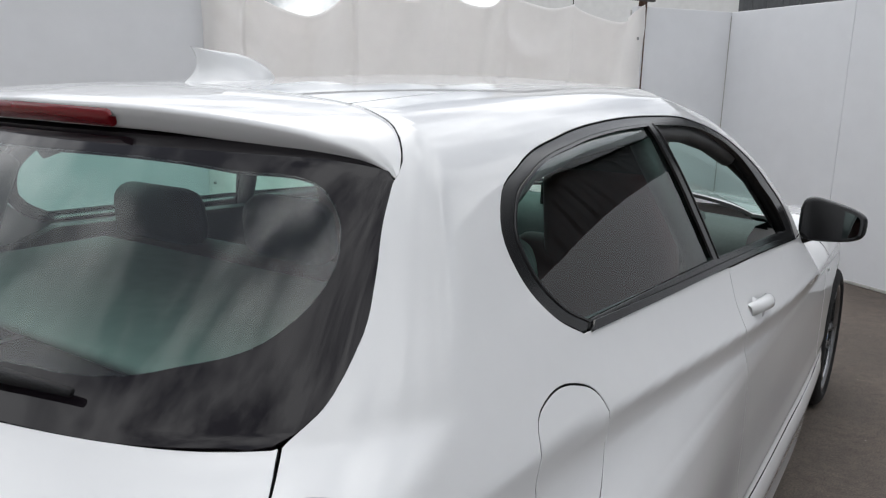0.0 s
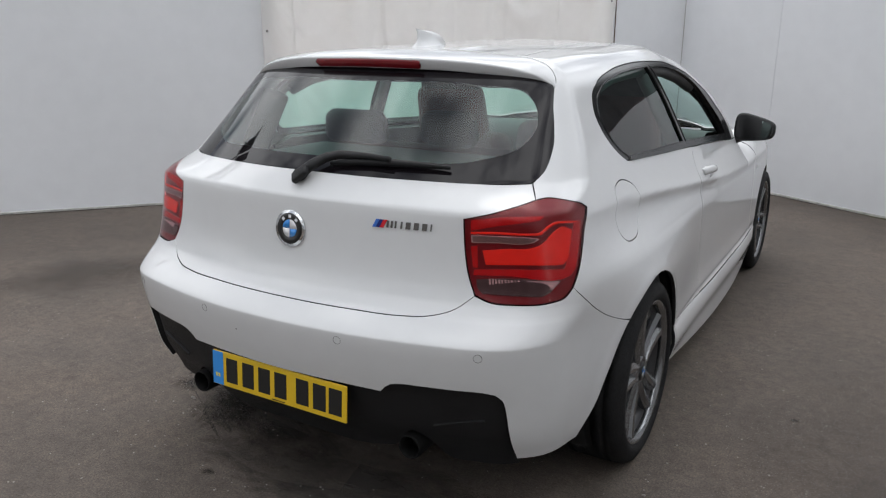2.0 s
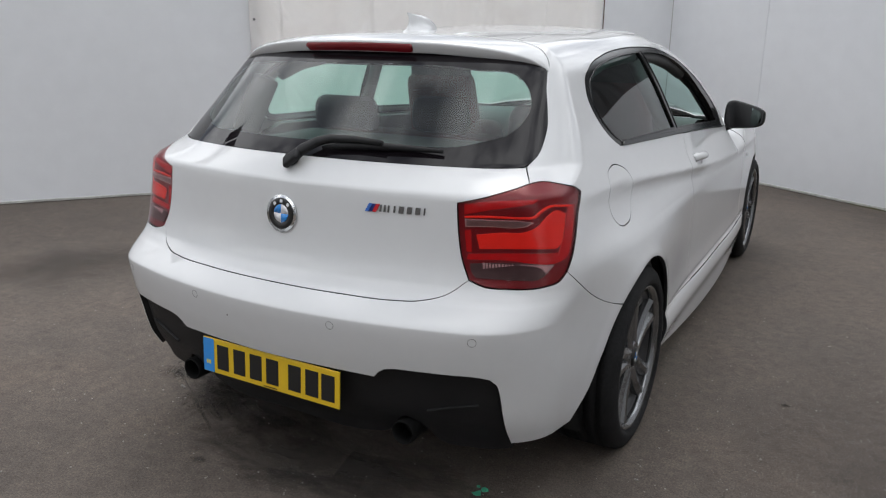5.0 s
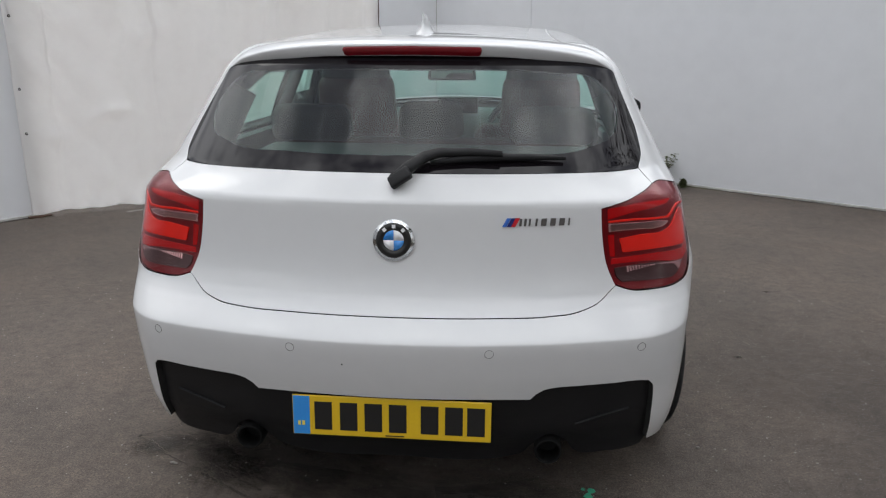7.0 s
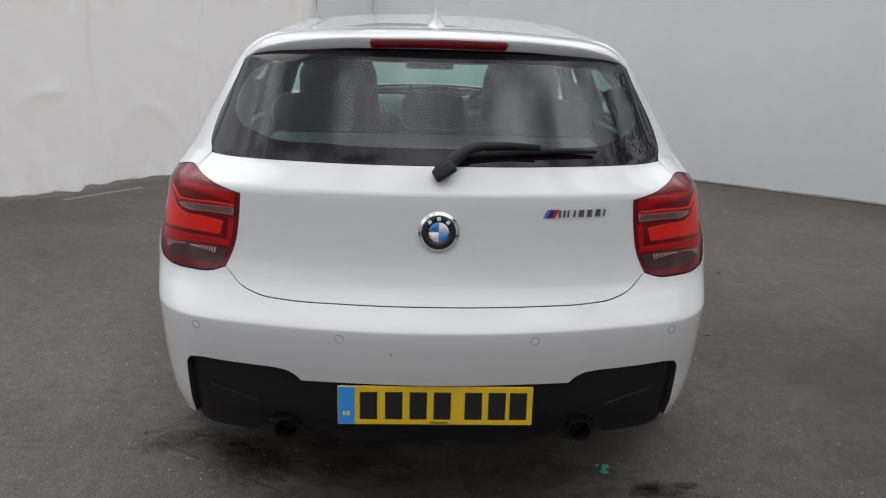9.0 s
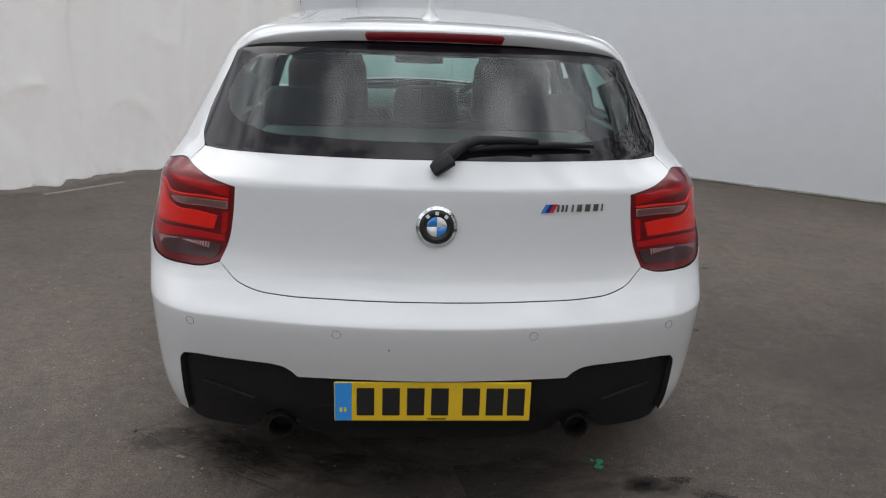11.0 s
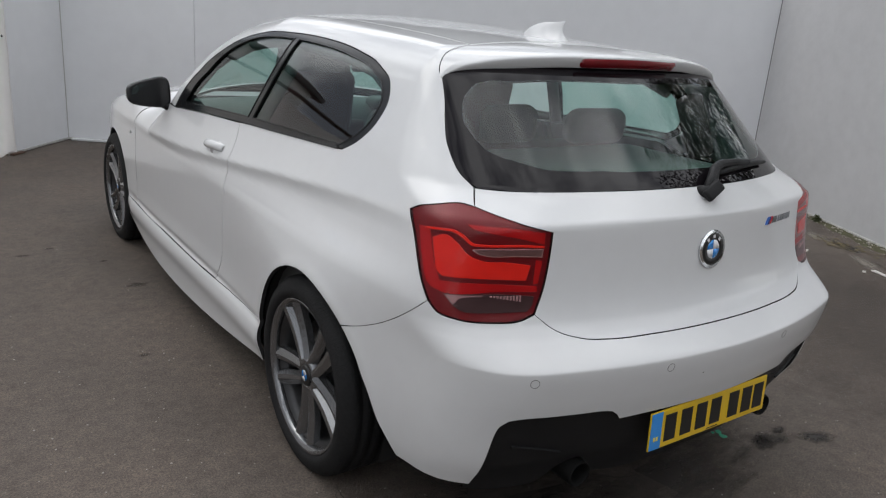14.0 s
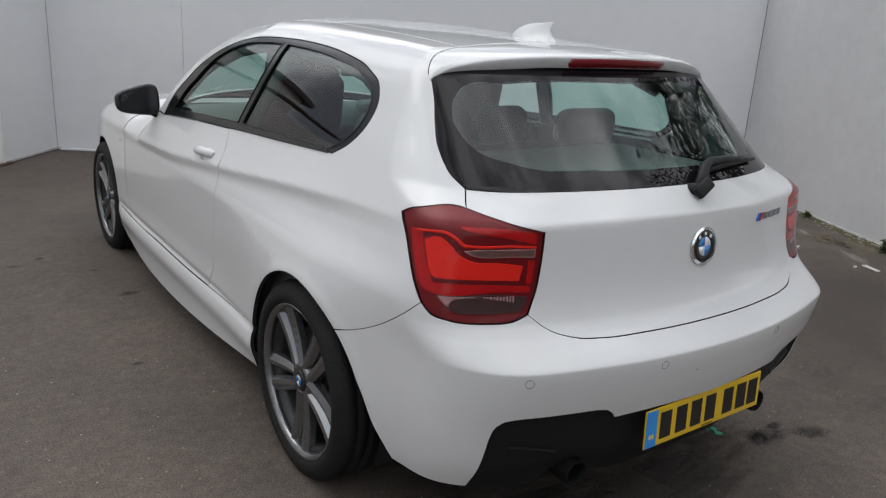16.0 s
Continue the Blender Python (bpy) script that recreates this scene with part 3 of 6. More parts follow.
def panel(name, loops, mat, parent, lay=None, gap=0.0013, step=0.022, rim=0.014, depth=0.0, label=""):
    """A sheet of the car's skin inside the first outline and outside the others, with turned-in edges."""
    lay = lay or wrapped
    loops = [inset(lp, gap if k == 0 else -gap) for k, lp in enumerate(loops)]
    lo, hi = loops[0].min(0), loops[0].max(0)
    wide, high = step if isinstance(step, tuple) else (step, step)
    gx, gy = np.meshgrid(np.arange(lo[0], hi[0], wide), np.arange(lo[1], hi[1], high))
    grid = np.stack([gx.ravel(), gy.ravel()], 1)
    keep = inside(grid, loops[0])
    for lp in loops[1:]:
        keep &= ~inside(grid, lp)
    grid = grid[keep]
    rimpts = np.concatenate(loops)
    if len(grid):
        near = np.array([np.min(np.sum((rimpts - g) ** 2, 1)) for g in grid])
        grid = grid[near > (0.45 * high) ** 2]
    edges, at = [], 0
    for lp in loops:
        edges += [(at + k, at + (k + 1) % len(lp)) for k in range(len(lp))]
        at += len(lp)
    flatpts = np.concatenate([rimpts, grid]) if len(grid) else rimpts
    got = delaunay_2d_cdt([Vector(q) for q in flatpts.tolist()], edges, [], 0, 1e-7)
    v2 = np.array([tuple(q) for q in got[0]])
    tris = np.array(got[2])
    mid = v2[tris].mean(1)
    ok = inside(mid, loops[0])
    for lp in loops[1:]:
        ok &= ~inside(mid, lp)
    tris = tris[ok]
    place = lay(v2, depth)
    nrm = slope(place)
    a, b, c = place[tris[:, 0]], place[tris[:, 1]], place[tris[:, 2]]
    flip = np.sum(np.cross(b - a, c - a) * nrm[tris].sum(1), 1) < 0
    tris[flip] = tris[flip][:, ::-1]
    verts, normals, faces = [place], [nrm], [tris]
    count = len(place)
    if rim:
        used = {}
        for f in tris:
            for i in range(3):
                e = (f[i], f[(i + 1) % 3])
                used[e] = used.get(e, 0) + 1
        border = [e for e in used if (e[1], e[0]) not in used]
        ids = sorted({i for e in border for i in e})
        where = {i: k for k, i in enumerate(ids)}
        top, n0 = place[ids], nrm[ids]
        out = np.zeros_like(top)
        for i, j in border:
            d = np.cross(place[j] - place[i], nrm[i] + nrm[j])
            out[where[i]] += d
            out[where[j]] += d
        out /= np.linalg.norm(out, axis=1, keepdims=True) + 1e-12
        verts += [top, top + out * 0.0006 - n0 * 0.0014, top + out * 0.0006 - n0 * rim]
        normals += [n0 * 0.8 + out * 0.6, out * 0.9 + n0 * 0.3, out]
        k = len(ids)
        quads = []
        for i, j in border:
            i, j = where[i], where[j]
            for r in (0, 1):
                p, q = count + r * k, count + (r + 1) * k
                quads.append((p + j, p + i, q + i, q + j))
        faces.append(quads)
    verts, normals = np.concatenate(verts), np.concatenate(normals)
    normals /= np.linalg.norm(normals, axis=1, keepdims=True) + 1e-12
    me = bpy.data.meshes.new(name)
    me.from_pydata(verts.tolist(), [], [tuple(int(i) for i in f) for fs in faces for f in fs])
    me.polygons.foreach_set("use_smooth", [True] * len(me.polygons))
    me.materials.append(mat)
    # white panels' turned-in edges are coloured dark, as painted shade in the joints
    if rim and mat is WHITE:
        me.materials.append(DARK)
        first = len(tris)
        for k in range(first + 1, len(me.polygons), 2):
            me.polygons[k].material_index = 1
    me.normals_split_custom_set_from_vertices(normals.tolist())
    ob = new(name, me)
    ob.parent = parent
    if label:
        ob["label"] = label
    return ob


def both_ways(half):
    """A right half from the middle's bottom to the middle's top, made whole."""
    return [*half, *[(-q[0], *q[1:]) for q in half[::-1] if abs(q[0]) > 1e-6]]


def other(pts):
    return [(-q[0], *q[1:]) for q in pts]

# ---- the car ----
car = tagged(new("car"), "white three-door hatchback with grey alloy wheels parked on concrete", "car")


def on_side(pts):
    """Points (y, z) on the flank as (s, v)."""
    q = unwrap(flat([(p[0] + 0.55, p[1]) for p in pts]))
    return [(float(a), float(b), *p[2:]) for (a, b), p in zip(q, pts)]


def on_tail(pts):
    """(x, z) seen from behind as (s, v)."""
    q = unwrap(tailed([p[:2] for p in pts]))
    return [(float(a), float(b), *p[2:]) for (a, b), p in zip(q, pts)]


def on_top(pts):
    q = unwrap(topped([p[:2] for p in pts]))
    return [(float(a), float(b), *p[2:]) for (a, b), p in zip(q, pts)]


def arc(cy, cz, r, a0, a1, n):
    return [(cy + r * math.cos(radians(a0 + (a1 - a0) * k / n)), cz + r * math.sin(radians(a0 + (a1 - a0) * k / n))) for k in range(n + 1)]


# shared edges, right side
GATE_LOW = [(0, 0.660), (0.257, 0.660), (0.40, 0.661), (0.47, 0.666), (0.525, 0.681), (0.583, 0.719, 1)]
LAMP_INNER = [(0.583, 0.719, 1), (0.556, 0.775), (0.540, 0.85), (0.533, 0.918, 1)]
LAMP_TOP_IN = [(0.533, 0.918, 1), (0.673, 0.944), (0.800, 0.963, 1)]
LAMP_TOP_OUT = [(0.800, 0.963, 1), (0.865, 0.966), (0.94, 0.955), (1.0, 0.940), (1.018, 0.930, 1)]
LAMP_OUTER = [(1.018, 0.930, 1), (0.985, 0.893), (0.945, 0.845), (0.905, 0.785), (0.872, 0.738, 1)]
LAMP_LOW = [(0.872, 0.738, 1), (0.845, 0.715), (0.80, 0.706), (0.70, 0.703), (0.625, 0.706), (0.583, 0.719, 1)]
BUMPER_JOINT = [(0.872, 0.738, 1), (0.905, 0.709), (0.96, 0.668), (1.06, 0.610), (1.12, 0.585), (1.1771, 0.5657, 1)]
GLASS_SIDE = [(0.641, 0.998), (0.6535, 1.03), (0.6475, 1.078), (0.6285, 1.135), (0.606, 1.19), (0.591, 1.234)]
GLASS_SIDE = [(float(knots([z], *zip(*[(b, a) for a, b in GLASS_SIDE]))[0]), float(z)) for z in np.linspace(0.998, 1.234, 28)]
REAR_ARCH = (0.858, 0.30, 0.352)
FRONT_ARCH = (3.535, 0.30, 0.345)
WIN_OUT = [(0.884, 1.003, 1), (0.820, 1.040), (0.775, 1.095), (0.766, 1.145), (0.795, 1.198), (0.882, 1.241), (1.06, 1.276), (1.30, 1.296), (1.543, 1.300), (1.80, 1.287), (1.97, 1.254), (2.10, 1.194), (2.22, 1.103), (2.315, 1.008), (2.375, 0.926, 1)]
WIN_BELT = [(2.375, 0.926, 1), (2.0, 0.951), (1.60, 0.970), (1.25, 0.985), (0.884, 1.003, 1)]
DOOR_REAR = [(1.635, 0.968, 1), (1.600, 0.87), (1.612, 0.74), (1.633, 0.56), (1.660, 0.42), (1.715, 0.340, 1)]
DITCH = [(0.470, 2.075), (0.440, 1.85), (0.424, 1.5), (0.416, 1.15), (0.422, 0.88), (0.437, 0.722)]
SPOILER_SEAM = [(0.475, 0.709), (0.505, 0.699), (0.522, 0.694), (0.540, 0.686), (0.560, 0.672), (0.575, 0.658), (0.585, 0.646)]

glass_edge = on_tail(GLASS_SIDE)
glass_edge[0] = (*glass_edge[0][:2], 1)
glass_edge[-1] = (*glass_edge[-1][:2], 1)
arch_rear = [(a + 0.55, b) for a, b in arc(*REAR_ARCH, 130.5, 9.2, 19)]
arch_rear = [(*arch_rear[0], 1), *arch_rear[1:-1], (*arch_rear[-1], 1)]
arch_low = [(a + 0.55, b) for a, b in arc(*REAR_ARCH, 9.2, -14.5, 5)]
arch_low = [(*arch_low[0], 1), *arch_low[1:-1], (*arch_low[-1], 1)]
sill = [(q[0] + 0.55, *q[1:]) for q in [(1.25, 0.205), (3.10, 0.205), (3.196, 0.225, 1), (3.185, 0.337, 1), (2.90, 0.336), (2.4, 0.336), (1.85, 0.337), (1.715, 0.340, 1)]]
door_rear_up = [(q[0] + 0.55, *q[1:]) for q in DOOR_REAR[::-1]]
win_out = on_side(WIN_OUT)
belt_q = on_side([(1.60, 0.970), (1.25, 0.985)])
pillar = on_side([(2.455, 0.935, 1), (2.40, 1.01), (2.31, 1.11), (2.21, 1.20), (2.12, 1.265)])
ditch = on_top(DITCH)
ditch[0], ditch[-1] = (*ditch[0][:2], 1), (*ditch[-1][:2], 1)
ditch += on_top(SPOILER_SEAM)
quarter = [
    *[(q[0], q[1], *q[2:]) for q in LAMP_TOP_OUT], *LAMP_OUTER[1:], *BUMPER_JOINT[1:-1], *arch_rear, (2.03, 0.347), *door_rear_up,
    *belt_q, *win_out, *pillar, *ditch, *glass_edge[::-1],
]
FLAP = [(1.225, 0.905), (1.245, 0.942), (1.285, 0.957), (1.36, 0.953), (1.415, 0.922), (1.425, 0.885), (1.395, 0.83), (1.355, 0.798), (1.30, 0.785), (1.235, 0.795), (1.208, 0.83), (1.208, 0.87)]
flap_loop = loop_of(FLAP)
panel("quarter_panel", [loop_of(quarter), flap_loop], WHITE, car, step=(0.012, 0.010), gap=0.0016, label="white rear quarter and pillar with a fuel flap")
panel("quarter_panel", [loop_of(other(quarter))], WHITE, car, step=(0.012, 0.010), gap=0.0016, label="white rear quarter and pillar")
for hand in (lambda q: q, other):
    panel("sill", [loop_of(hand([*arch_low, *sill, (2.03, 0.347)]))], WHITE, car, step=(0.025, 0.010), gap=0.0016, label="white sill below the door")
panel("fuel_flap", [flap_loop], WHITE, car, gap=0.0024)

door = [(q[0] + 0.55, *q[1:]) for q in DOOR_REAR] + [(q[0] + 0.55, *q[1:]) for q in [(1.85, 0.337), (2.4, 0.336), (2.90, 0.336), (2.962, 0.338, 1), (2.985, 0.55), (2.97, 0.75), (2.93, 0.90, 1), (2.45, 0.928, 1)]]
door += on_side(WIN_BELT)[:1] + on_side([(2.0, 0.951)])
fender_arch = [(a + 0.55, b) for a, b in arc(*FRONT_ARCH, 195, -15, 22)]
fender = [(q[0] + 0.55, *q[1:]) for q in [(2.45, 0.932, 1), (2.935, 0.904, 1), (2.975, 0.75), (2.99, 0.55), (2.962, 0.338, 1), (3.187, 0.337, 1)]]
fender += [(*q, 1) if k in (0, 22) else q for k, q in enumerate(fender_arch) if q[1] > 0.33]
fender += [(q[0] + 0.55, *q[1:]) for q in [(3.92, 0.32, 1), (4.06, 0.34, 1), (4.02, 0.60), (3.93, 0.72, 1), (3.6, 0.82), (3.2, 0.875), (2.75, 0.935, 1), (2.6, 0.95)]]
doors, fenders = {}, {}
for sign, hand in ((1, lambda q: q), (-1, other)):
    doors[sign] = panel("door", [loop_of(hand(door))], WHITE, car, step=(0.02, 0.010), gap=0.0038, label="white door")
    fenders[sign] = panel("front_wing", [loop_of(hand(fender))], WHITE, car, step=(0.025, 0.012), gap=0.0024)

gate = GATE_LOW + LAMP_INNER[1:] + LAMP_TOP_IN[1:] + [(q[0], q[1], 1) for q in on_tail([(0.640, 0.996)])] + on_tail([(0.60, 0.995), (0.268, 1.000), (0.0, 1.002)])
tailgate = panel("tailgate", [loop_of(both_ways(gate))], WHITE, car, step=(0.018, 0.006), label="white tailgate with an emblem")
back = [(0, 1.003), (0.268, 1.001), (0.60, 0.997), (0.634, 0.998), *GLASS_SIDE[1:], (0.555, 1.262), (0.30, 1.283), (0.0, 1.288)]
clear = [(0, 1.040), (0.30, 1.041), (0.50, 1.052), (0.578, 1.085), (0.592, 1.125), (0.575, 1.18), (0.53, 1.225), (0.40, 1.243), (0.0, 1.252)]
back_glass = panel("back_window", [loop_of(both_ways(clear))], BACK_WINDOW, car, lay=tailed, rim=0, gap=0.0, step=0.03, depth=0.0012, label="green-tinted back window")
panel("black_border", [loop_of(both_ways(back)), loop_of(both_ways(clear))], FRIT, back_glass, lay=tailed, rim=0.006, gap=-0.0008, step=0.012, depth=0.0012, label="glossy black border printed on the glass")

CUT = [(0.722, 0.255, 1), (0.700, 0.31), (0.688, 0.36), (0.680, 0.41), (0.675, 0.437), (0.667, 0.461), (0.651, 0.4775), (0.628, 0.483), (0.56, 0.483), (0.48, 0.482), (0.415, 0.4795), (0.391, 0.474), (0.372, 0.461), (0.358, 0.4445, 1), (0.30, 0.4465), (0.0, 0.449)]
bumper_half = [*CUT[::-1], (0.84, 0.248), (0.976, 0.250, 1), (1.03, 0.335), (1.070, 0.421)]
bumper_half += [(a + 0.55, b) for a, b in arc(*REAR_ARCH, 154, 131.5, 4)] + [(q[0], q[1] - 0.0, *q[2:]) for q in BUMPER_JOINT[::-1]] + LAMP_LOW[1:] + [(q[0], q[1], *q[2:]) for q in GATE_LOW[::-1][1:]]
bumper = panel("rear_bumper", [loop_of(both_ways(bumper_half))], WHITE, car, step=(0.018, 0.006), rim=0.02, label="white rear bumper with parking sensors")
valance_half = [(0, 0.222), (0.30, 0.222), (0.345, 0.235), (0.375, 0.275), (0.413, 0.308), (0.455, 0.285), (0.49, 0.23), (0.60, 0.215), (0.74, 0.22, 1), (0.755, 0.27), (0.715, 0.38), (0.69, 0.47), (0.64, 0.50), (0.40, 0.50), (0.0, 0.485)]
panel("rear_valance", [loop_of(both_ways(valance_half))], BLACK_PLASTIC, car, depth=0.022, rim=0.06, label="black plastic lower bumper insert")
for x in (1, -1):
    ridge = [(x * 0.625, 0.384, 1), (x * 0.55, 0.366), (x * 0.485, 0.345, 1), (x * 0.483, 0.341, 1), (x * 0.55, 0.361), (x * 0.626, 0.379, 1)]
    panel("valance_ridge", [loop_of(ridge if x > 0 else ridge[::-1])], BLACK_PLASTIC, car, depth=0.015, rim=0.010, gap=0, step=0.01)

# roof, screen, bonnet, nose
roof = [(0, 0.760), (0.25, 0.748), (0.437, 0.724, 1), (0.422, 0.88), (0.416, 1.15), (0.424, 1.5), (0.440, 1.85), (0.466, 2.055, 1), (0.30, 2.15), (0, 2.19)]
panel("roof", [loop_of([(q[0] - 0.004 if q[0] > 0.4 else q[0], *q[1:]) if q[0] >= 0 else (q[0] + (0.004 if q[0] < -0.4 else 0), *q[1:]) for q in both_ways(roof)])], WHITE, car, lay=topped, step=0.035)
screen = [(0, 2.21), (0.30, 2.17), (0.474, 2.090, 1), (0.595, 2.13), (0.655, 2.23), (0.705, 2.33), (0.745, 2.43), (0.755, 2.50, 1), (0.60, 2.70), (0.3, 2.87), (0, 2.92)]
panel("windscreen", [loop_of(both_ways(screen))], WINDOW, car, lay=topped, rim=0, step=0.04)
bonnet = [(0, 2.94), (0.3, 2.89), (0.60, 2.72), (0.73, 2.56, 1), (0.725, 3.0), (0.69, 3.4), (0.61, 3.75), (0.48, 4.0), (0.3, 4.10), (0, 4.14)]
panel("bonnet", [loop_of(both_ways(bonnet))], WHITE, car, lay=topped, step=0.04)
nose = [(0, 0.22), (0.4, 0.22), (0.62, 0.25), (0.66, 0.4), (0.64, 0.55), (0.5, 0.70), (0.3, 0.74), (0, 0.75)]
panel("front_bumper", [loop_of(both_ways(nose))], WHITE, car, lay=nosed, step=0.04)

# black surrounds, glass and belt strips of the side windows
GLASS_Q = [(0.915, 1.011, 1), (0.855, 1.043), (0.810, 1.095), (0.801, 1.143), (0.830, 1.190), (0.91, 1.229), (1.10, 1.264), (1.30, 1.280), (1.488, 1.285, 1), (1.520, 1.14), (1.555, 0.995, 1), (1.25, 1.003)]
GLASS_D = [(1.590, 0.994, 1), (1.555, 1.14), (1.523, 1.286, 1), (1.69, 1.282), (1.86, 1.263), (1.98, 1.227), (2.08, 1.165), (2.18, 1.070), (2.265, 0.960, 1), (1.95, 0.977)]
trim_outer = on_side(WIN_OUT + WIN_BELT[1:-1])
gq, gd = on_side(GLASS_Q), on_side(GLASS_D)
for sign, hand in ((1, lambda q: q), (-1, other)):
    lbl = "black window surround" if sign < 0 else "black window surround with the door glass wound down"
    panel("window_surround", [loop_of(hand(trim_outer)), loop_of(hand(gq)), loop_of(hand(gd))], GLOSS_BLACK, car, depth=0.003, rim=0.03, label=lbl)
    panel("quarter_window", [loop_of(hand(gq))], WINDOW, car, depth=0.009, rim=0, gap=-0.004)
    if sign < 0:
        panel("door_window", [loop_of(hand(gd))], WINDOW, car, depth=0.010, rim=0, gap=-0.004)
    for pane in (gq, gd):
        ring = loop_of(hand(pane))
        panel("window_seal", [ring, inset(ring, 0.0035)], GLOSS_SEAL, car, depth=0.0005, rim=0.005, gap=0, step=0.5)
    strip = on_side([(0.905, 1.000, 1), (1.25, 0.985), (1.60, 0.971), (2.0, 0.952), (2.35, 0.930, 1), (2.34, 0.944, 1), (2.0, 0.966), (1.60, 0.985), (1.25, 0.999), (0.925, 1.014, 1)])
    panel("belt_strip", [loop_of(hand(strip))], GLOSS_BLACK, car, depth=-0.004, rim=0.012)
    line = [(x + 0.0005, y) for x, y in DITCH] + [(x - 0.0050, y) for x, y in DITCH[::-1]]
    molding = [(*q[:2], 1) if k in (0, 5, 6, 11) else q for k, q in enumerate(on_top(line))]
    panel("roof_moulding", [loop_of(hand(molding))], MOULDING, car, depth=0.0022, rim=0, gap=-0.002)

# added dark sheets that stand in for the shade behind the joints
def shade_sheet_outline(sign):
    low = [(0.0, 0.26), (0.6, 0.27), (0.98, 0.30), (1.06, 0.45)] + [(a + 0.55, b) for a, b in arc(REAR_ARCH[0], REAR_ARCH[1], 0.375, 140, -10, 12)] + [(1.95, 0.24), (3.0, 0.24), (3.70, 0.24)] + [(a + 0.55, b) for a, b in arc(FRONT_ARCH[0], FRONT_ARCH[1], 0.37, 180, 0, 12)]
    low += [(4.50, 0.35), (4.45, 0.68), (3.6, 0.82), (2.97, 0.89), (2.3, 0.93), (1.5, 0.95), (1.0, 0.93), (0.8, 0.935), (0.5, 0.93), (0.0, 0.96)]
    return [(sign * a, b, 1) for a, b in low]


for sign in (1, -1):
    panel("joint_shade_sheet", [loop_of(shade_sheet_outline(sign))], DARK, car, depth=0.03, rim=0, gap=0, step=0.06)

# ---- spoiler: a lip across the top of the back window, its face tapering to nothing at the window's corners ----
JOIN = [(0.0, 0.760), (0.25, 0.748), (0.437, 0.723), *SPOILER_SEAM, (0.5915, 0.634)]
LIP_X = (0.0, 0.24, 0.33, 0.40, 0.456, 0.50, 0.54, 0.575, 0.5915)
LIP_TOP = (1.322, 1.3175, 1.312, 1.305, 1.297, 1.2875, 1.2755, 1.254, 1.2395)
LIP_LOW = (1.287, 1.2838, 1.2785, 1.272, 1.265, 1.2575, 1.2485, 1.2395, 1.2350)


def spoiler_section(x):
    """The lip's outline (y, z) at one x: from the roof joint over the edge, down the face, and the start of its underside."""
    a = abs(x)
    join_y = float(knots([a], *zip(*JOIN))[0])
    top_z, low_z = float(knots([a], LIP_X, LIP_TOP)[0]), float(knots([a], LIP_X, LIP_LOW)[0])
    top_y = min(0.480 + 0.43 * a * a, join_y - 0.010)
    roof_here = float(topped([(a, join_y)])[0][2])
    tall, deep = top_z - low_z, join_y - top_y
    pts = [(join_y - 0.0016, roof_here - 0.012), (join_y - 0.0016, roof_here - 0.0008)]
    for k in (0.12, 0.3, 0.5, 0.7, 0.85):
        pts.append((join_y - deep * k, roof_here + (top_z - roof_here) * k + 0.007 * math.sin(math.pi * k) * min(1.0, deep / 0.22)))
    soft = min(0.007, tall * 0.35)
    pts += [(top_y + soft, top_z + 0.0005), (top_y + soft * 0.25, top_z - soft * 0.3), (top_y + soft * 0.10, top_z - soft), (top_y + 0.25 * tall, (top_z + low_z) / 2), (top_y + 0.42 * tall, low_z + soft * 0.5), (top_y + 0.42 * tall + soft * 0.6, low_z)]
    return pts


xs = [-0.5915 + 1.183 * k / 96 for k in range(97)]
sections = [spoiler_section(x) for x in xs]
bm = bmesh.new()
rings = [[bm.verts.new((x, y, z)) for y, z in sec] for x, sec in zip(xs, sections)]
for p, q in zip(rings, rings[1:]):
    for k in range(len(p) - 1):
        bm.faces.new((p[k], p[k + 1], q[k + 1], q[k]))
bmesh.ops.recalc_face_normals(bm, faces=bm.faces[:])
spoiler = part("roof_spoiler", bm, WHITE, car, "white roof spoiler over the back window")
# its black underside, running in to the glass
bm = bmesh.new()
rings = []
for x, sec in zip(xs, sections):
    y, z = sec[-1]
    run = max(0.003, min(0.12, sec[0][0] - y - 0.004))
    rings.append([bm.verts.new((x, y + run * u, z - 0.0005 + 0.10 * run * u)) for u in (0.0, 0.15, 0.5, 1.0)])
for p, q in zip(rings, rings[1:]):
    for k in range(3):
        bm.faces.new((p[k], q[k], q[k + 1], p[k + 1]))
part("spoiler_underside", bm, SEAL, spoiler, "black underside of the spoiler")

# third brake light in the spoiler's edge
bm = bmesh.new()
rows = []
for k in range(101):
    x = -0.202 + 0.404 * k / 100
    y, z = 0.480 + 0.43 * x * x + 0.004, 1.3045 - 0.09 * x * x
    end = min(1.0, (0.202 - abs(x)) / 0.012)
    h = 0.0148 * math.sqrt(max(0.0, 1 - (1 - end) ** 2)) + 0.0008
    rows.append([bm.verts.new((x, y - 0.004 + 0.002 * (abs(j) == 1) + 0.008 * (abs(j) == 2) + 0.0022 * j, z - h * j / 2)) for j in (-2, -1, 0, 1, 2)])
for p, q in zip(rows, rows[1:]):
    for k in range(4):
        bm.faces.new((p[k], p[k + 1], q[k + 1], q[k]))
bmesh.ops.recalc_face_normals(bm, faces=bm.faces[:])
part("brake_light", bm, BRAKE_RED, spoiler, "dark red high brake light")

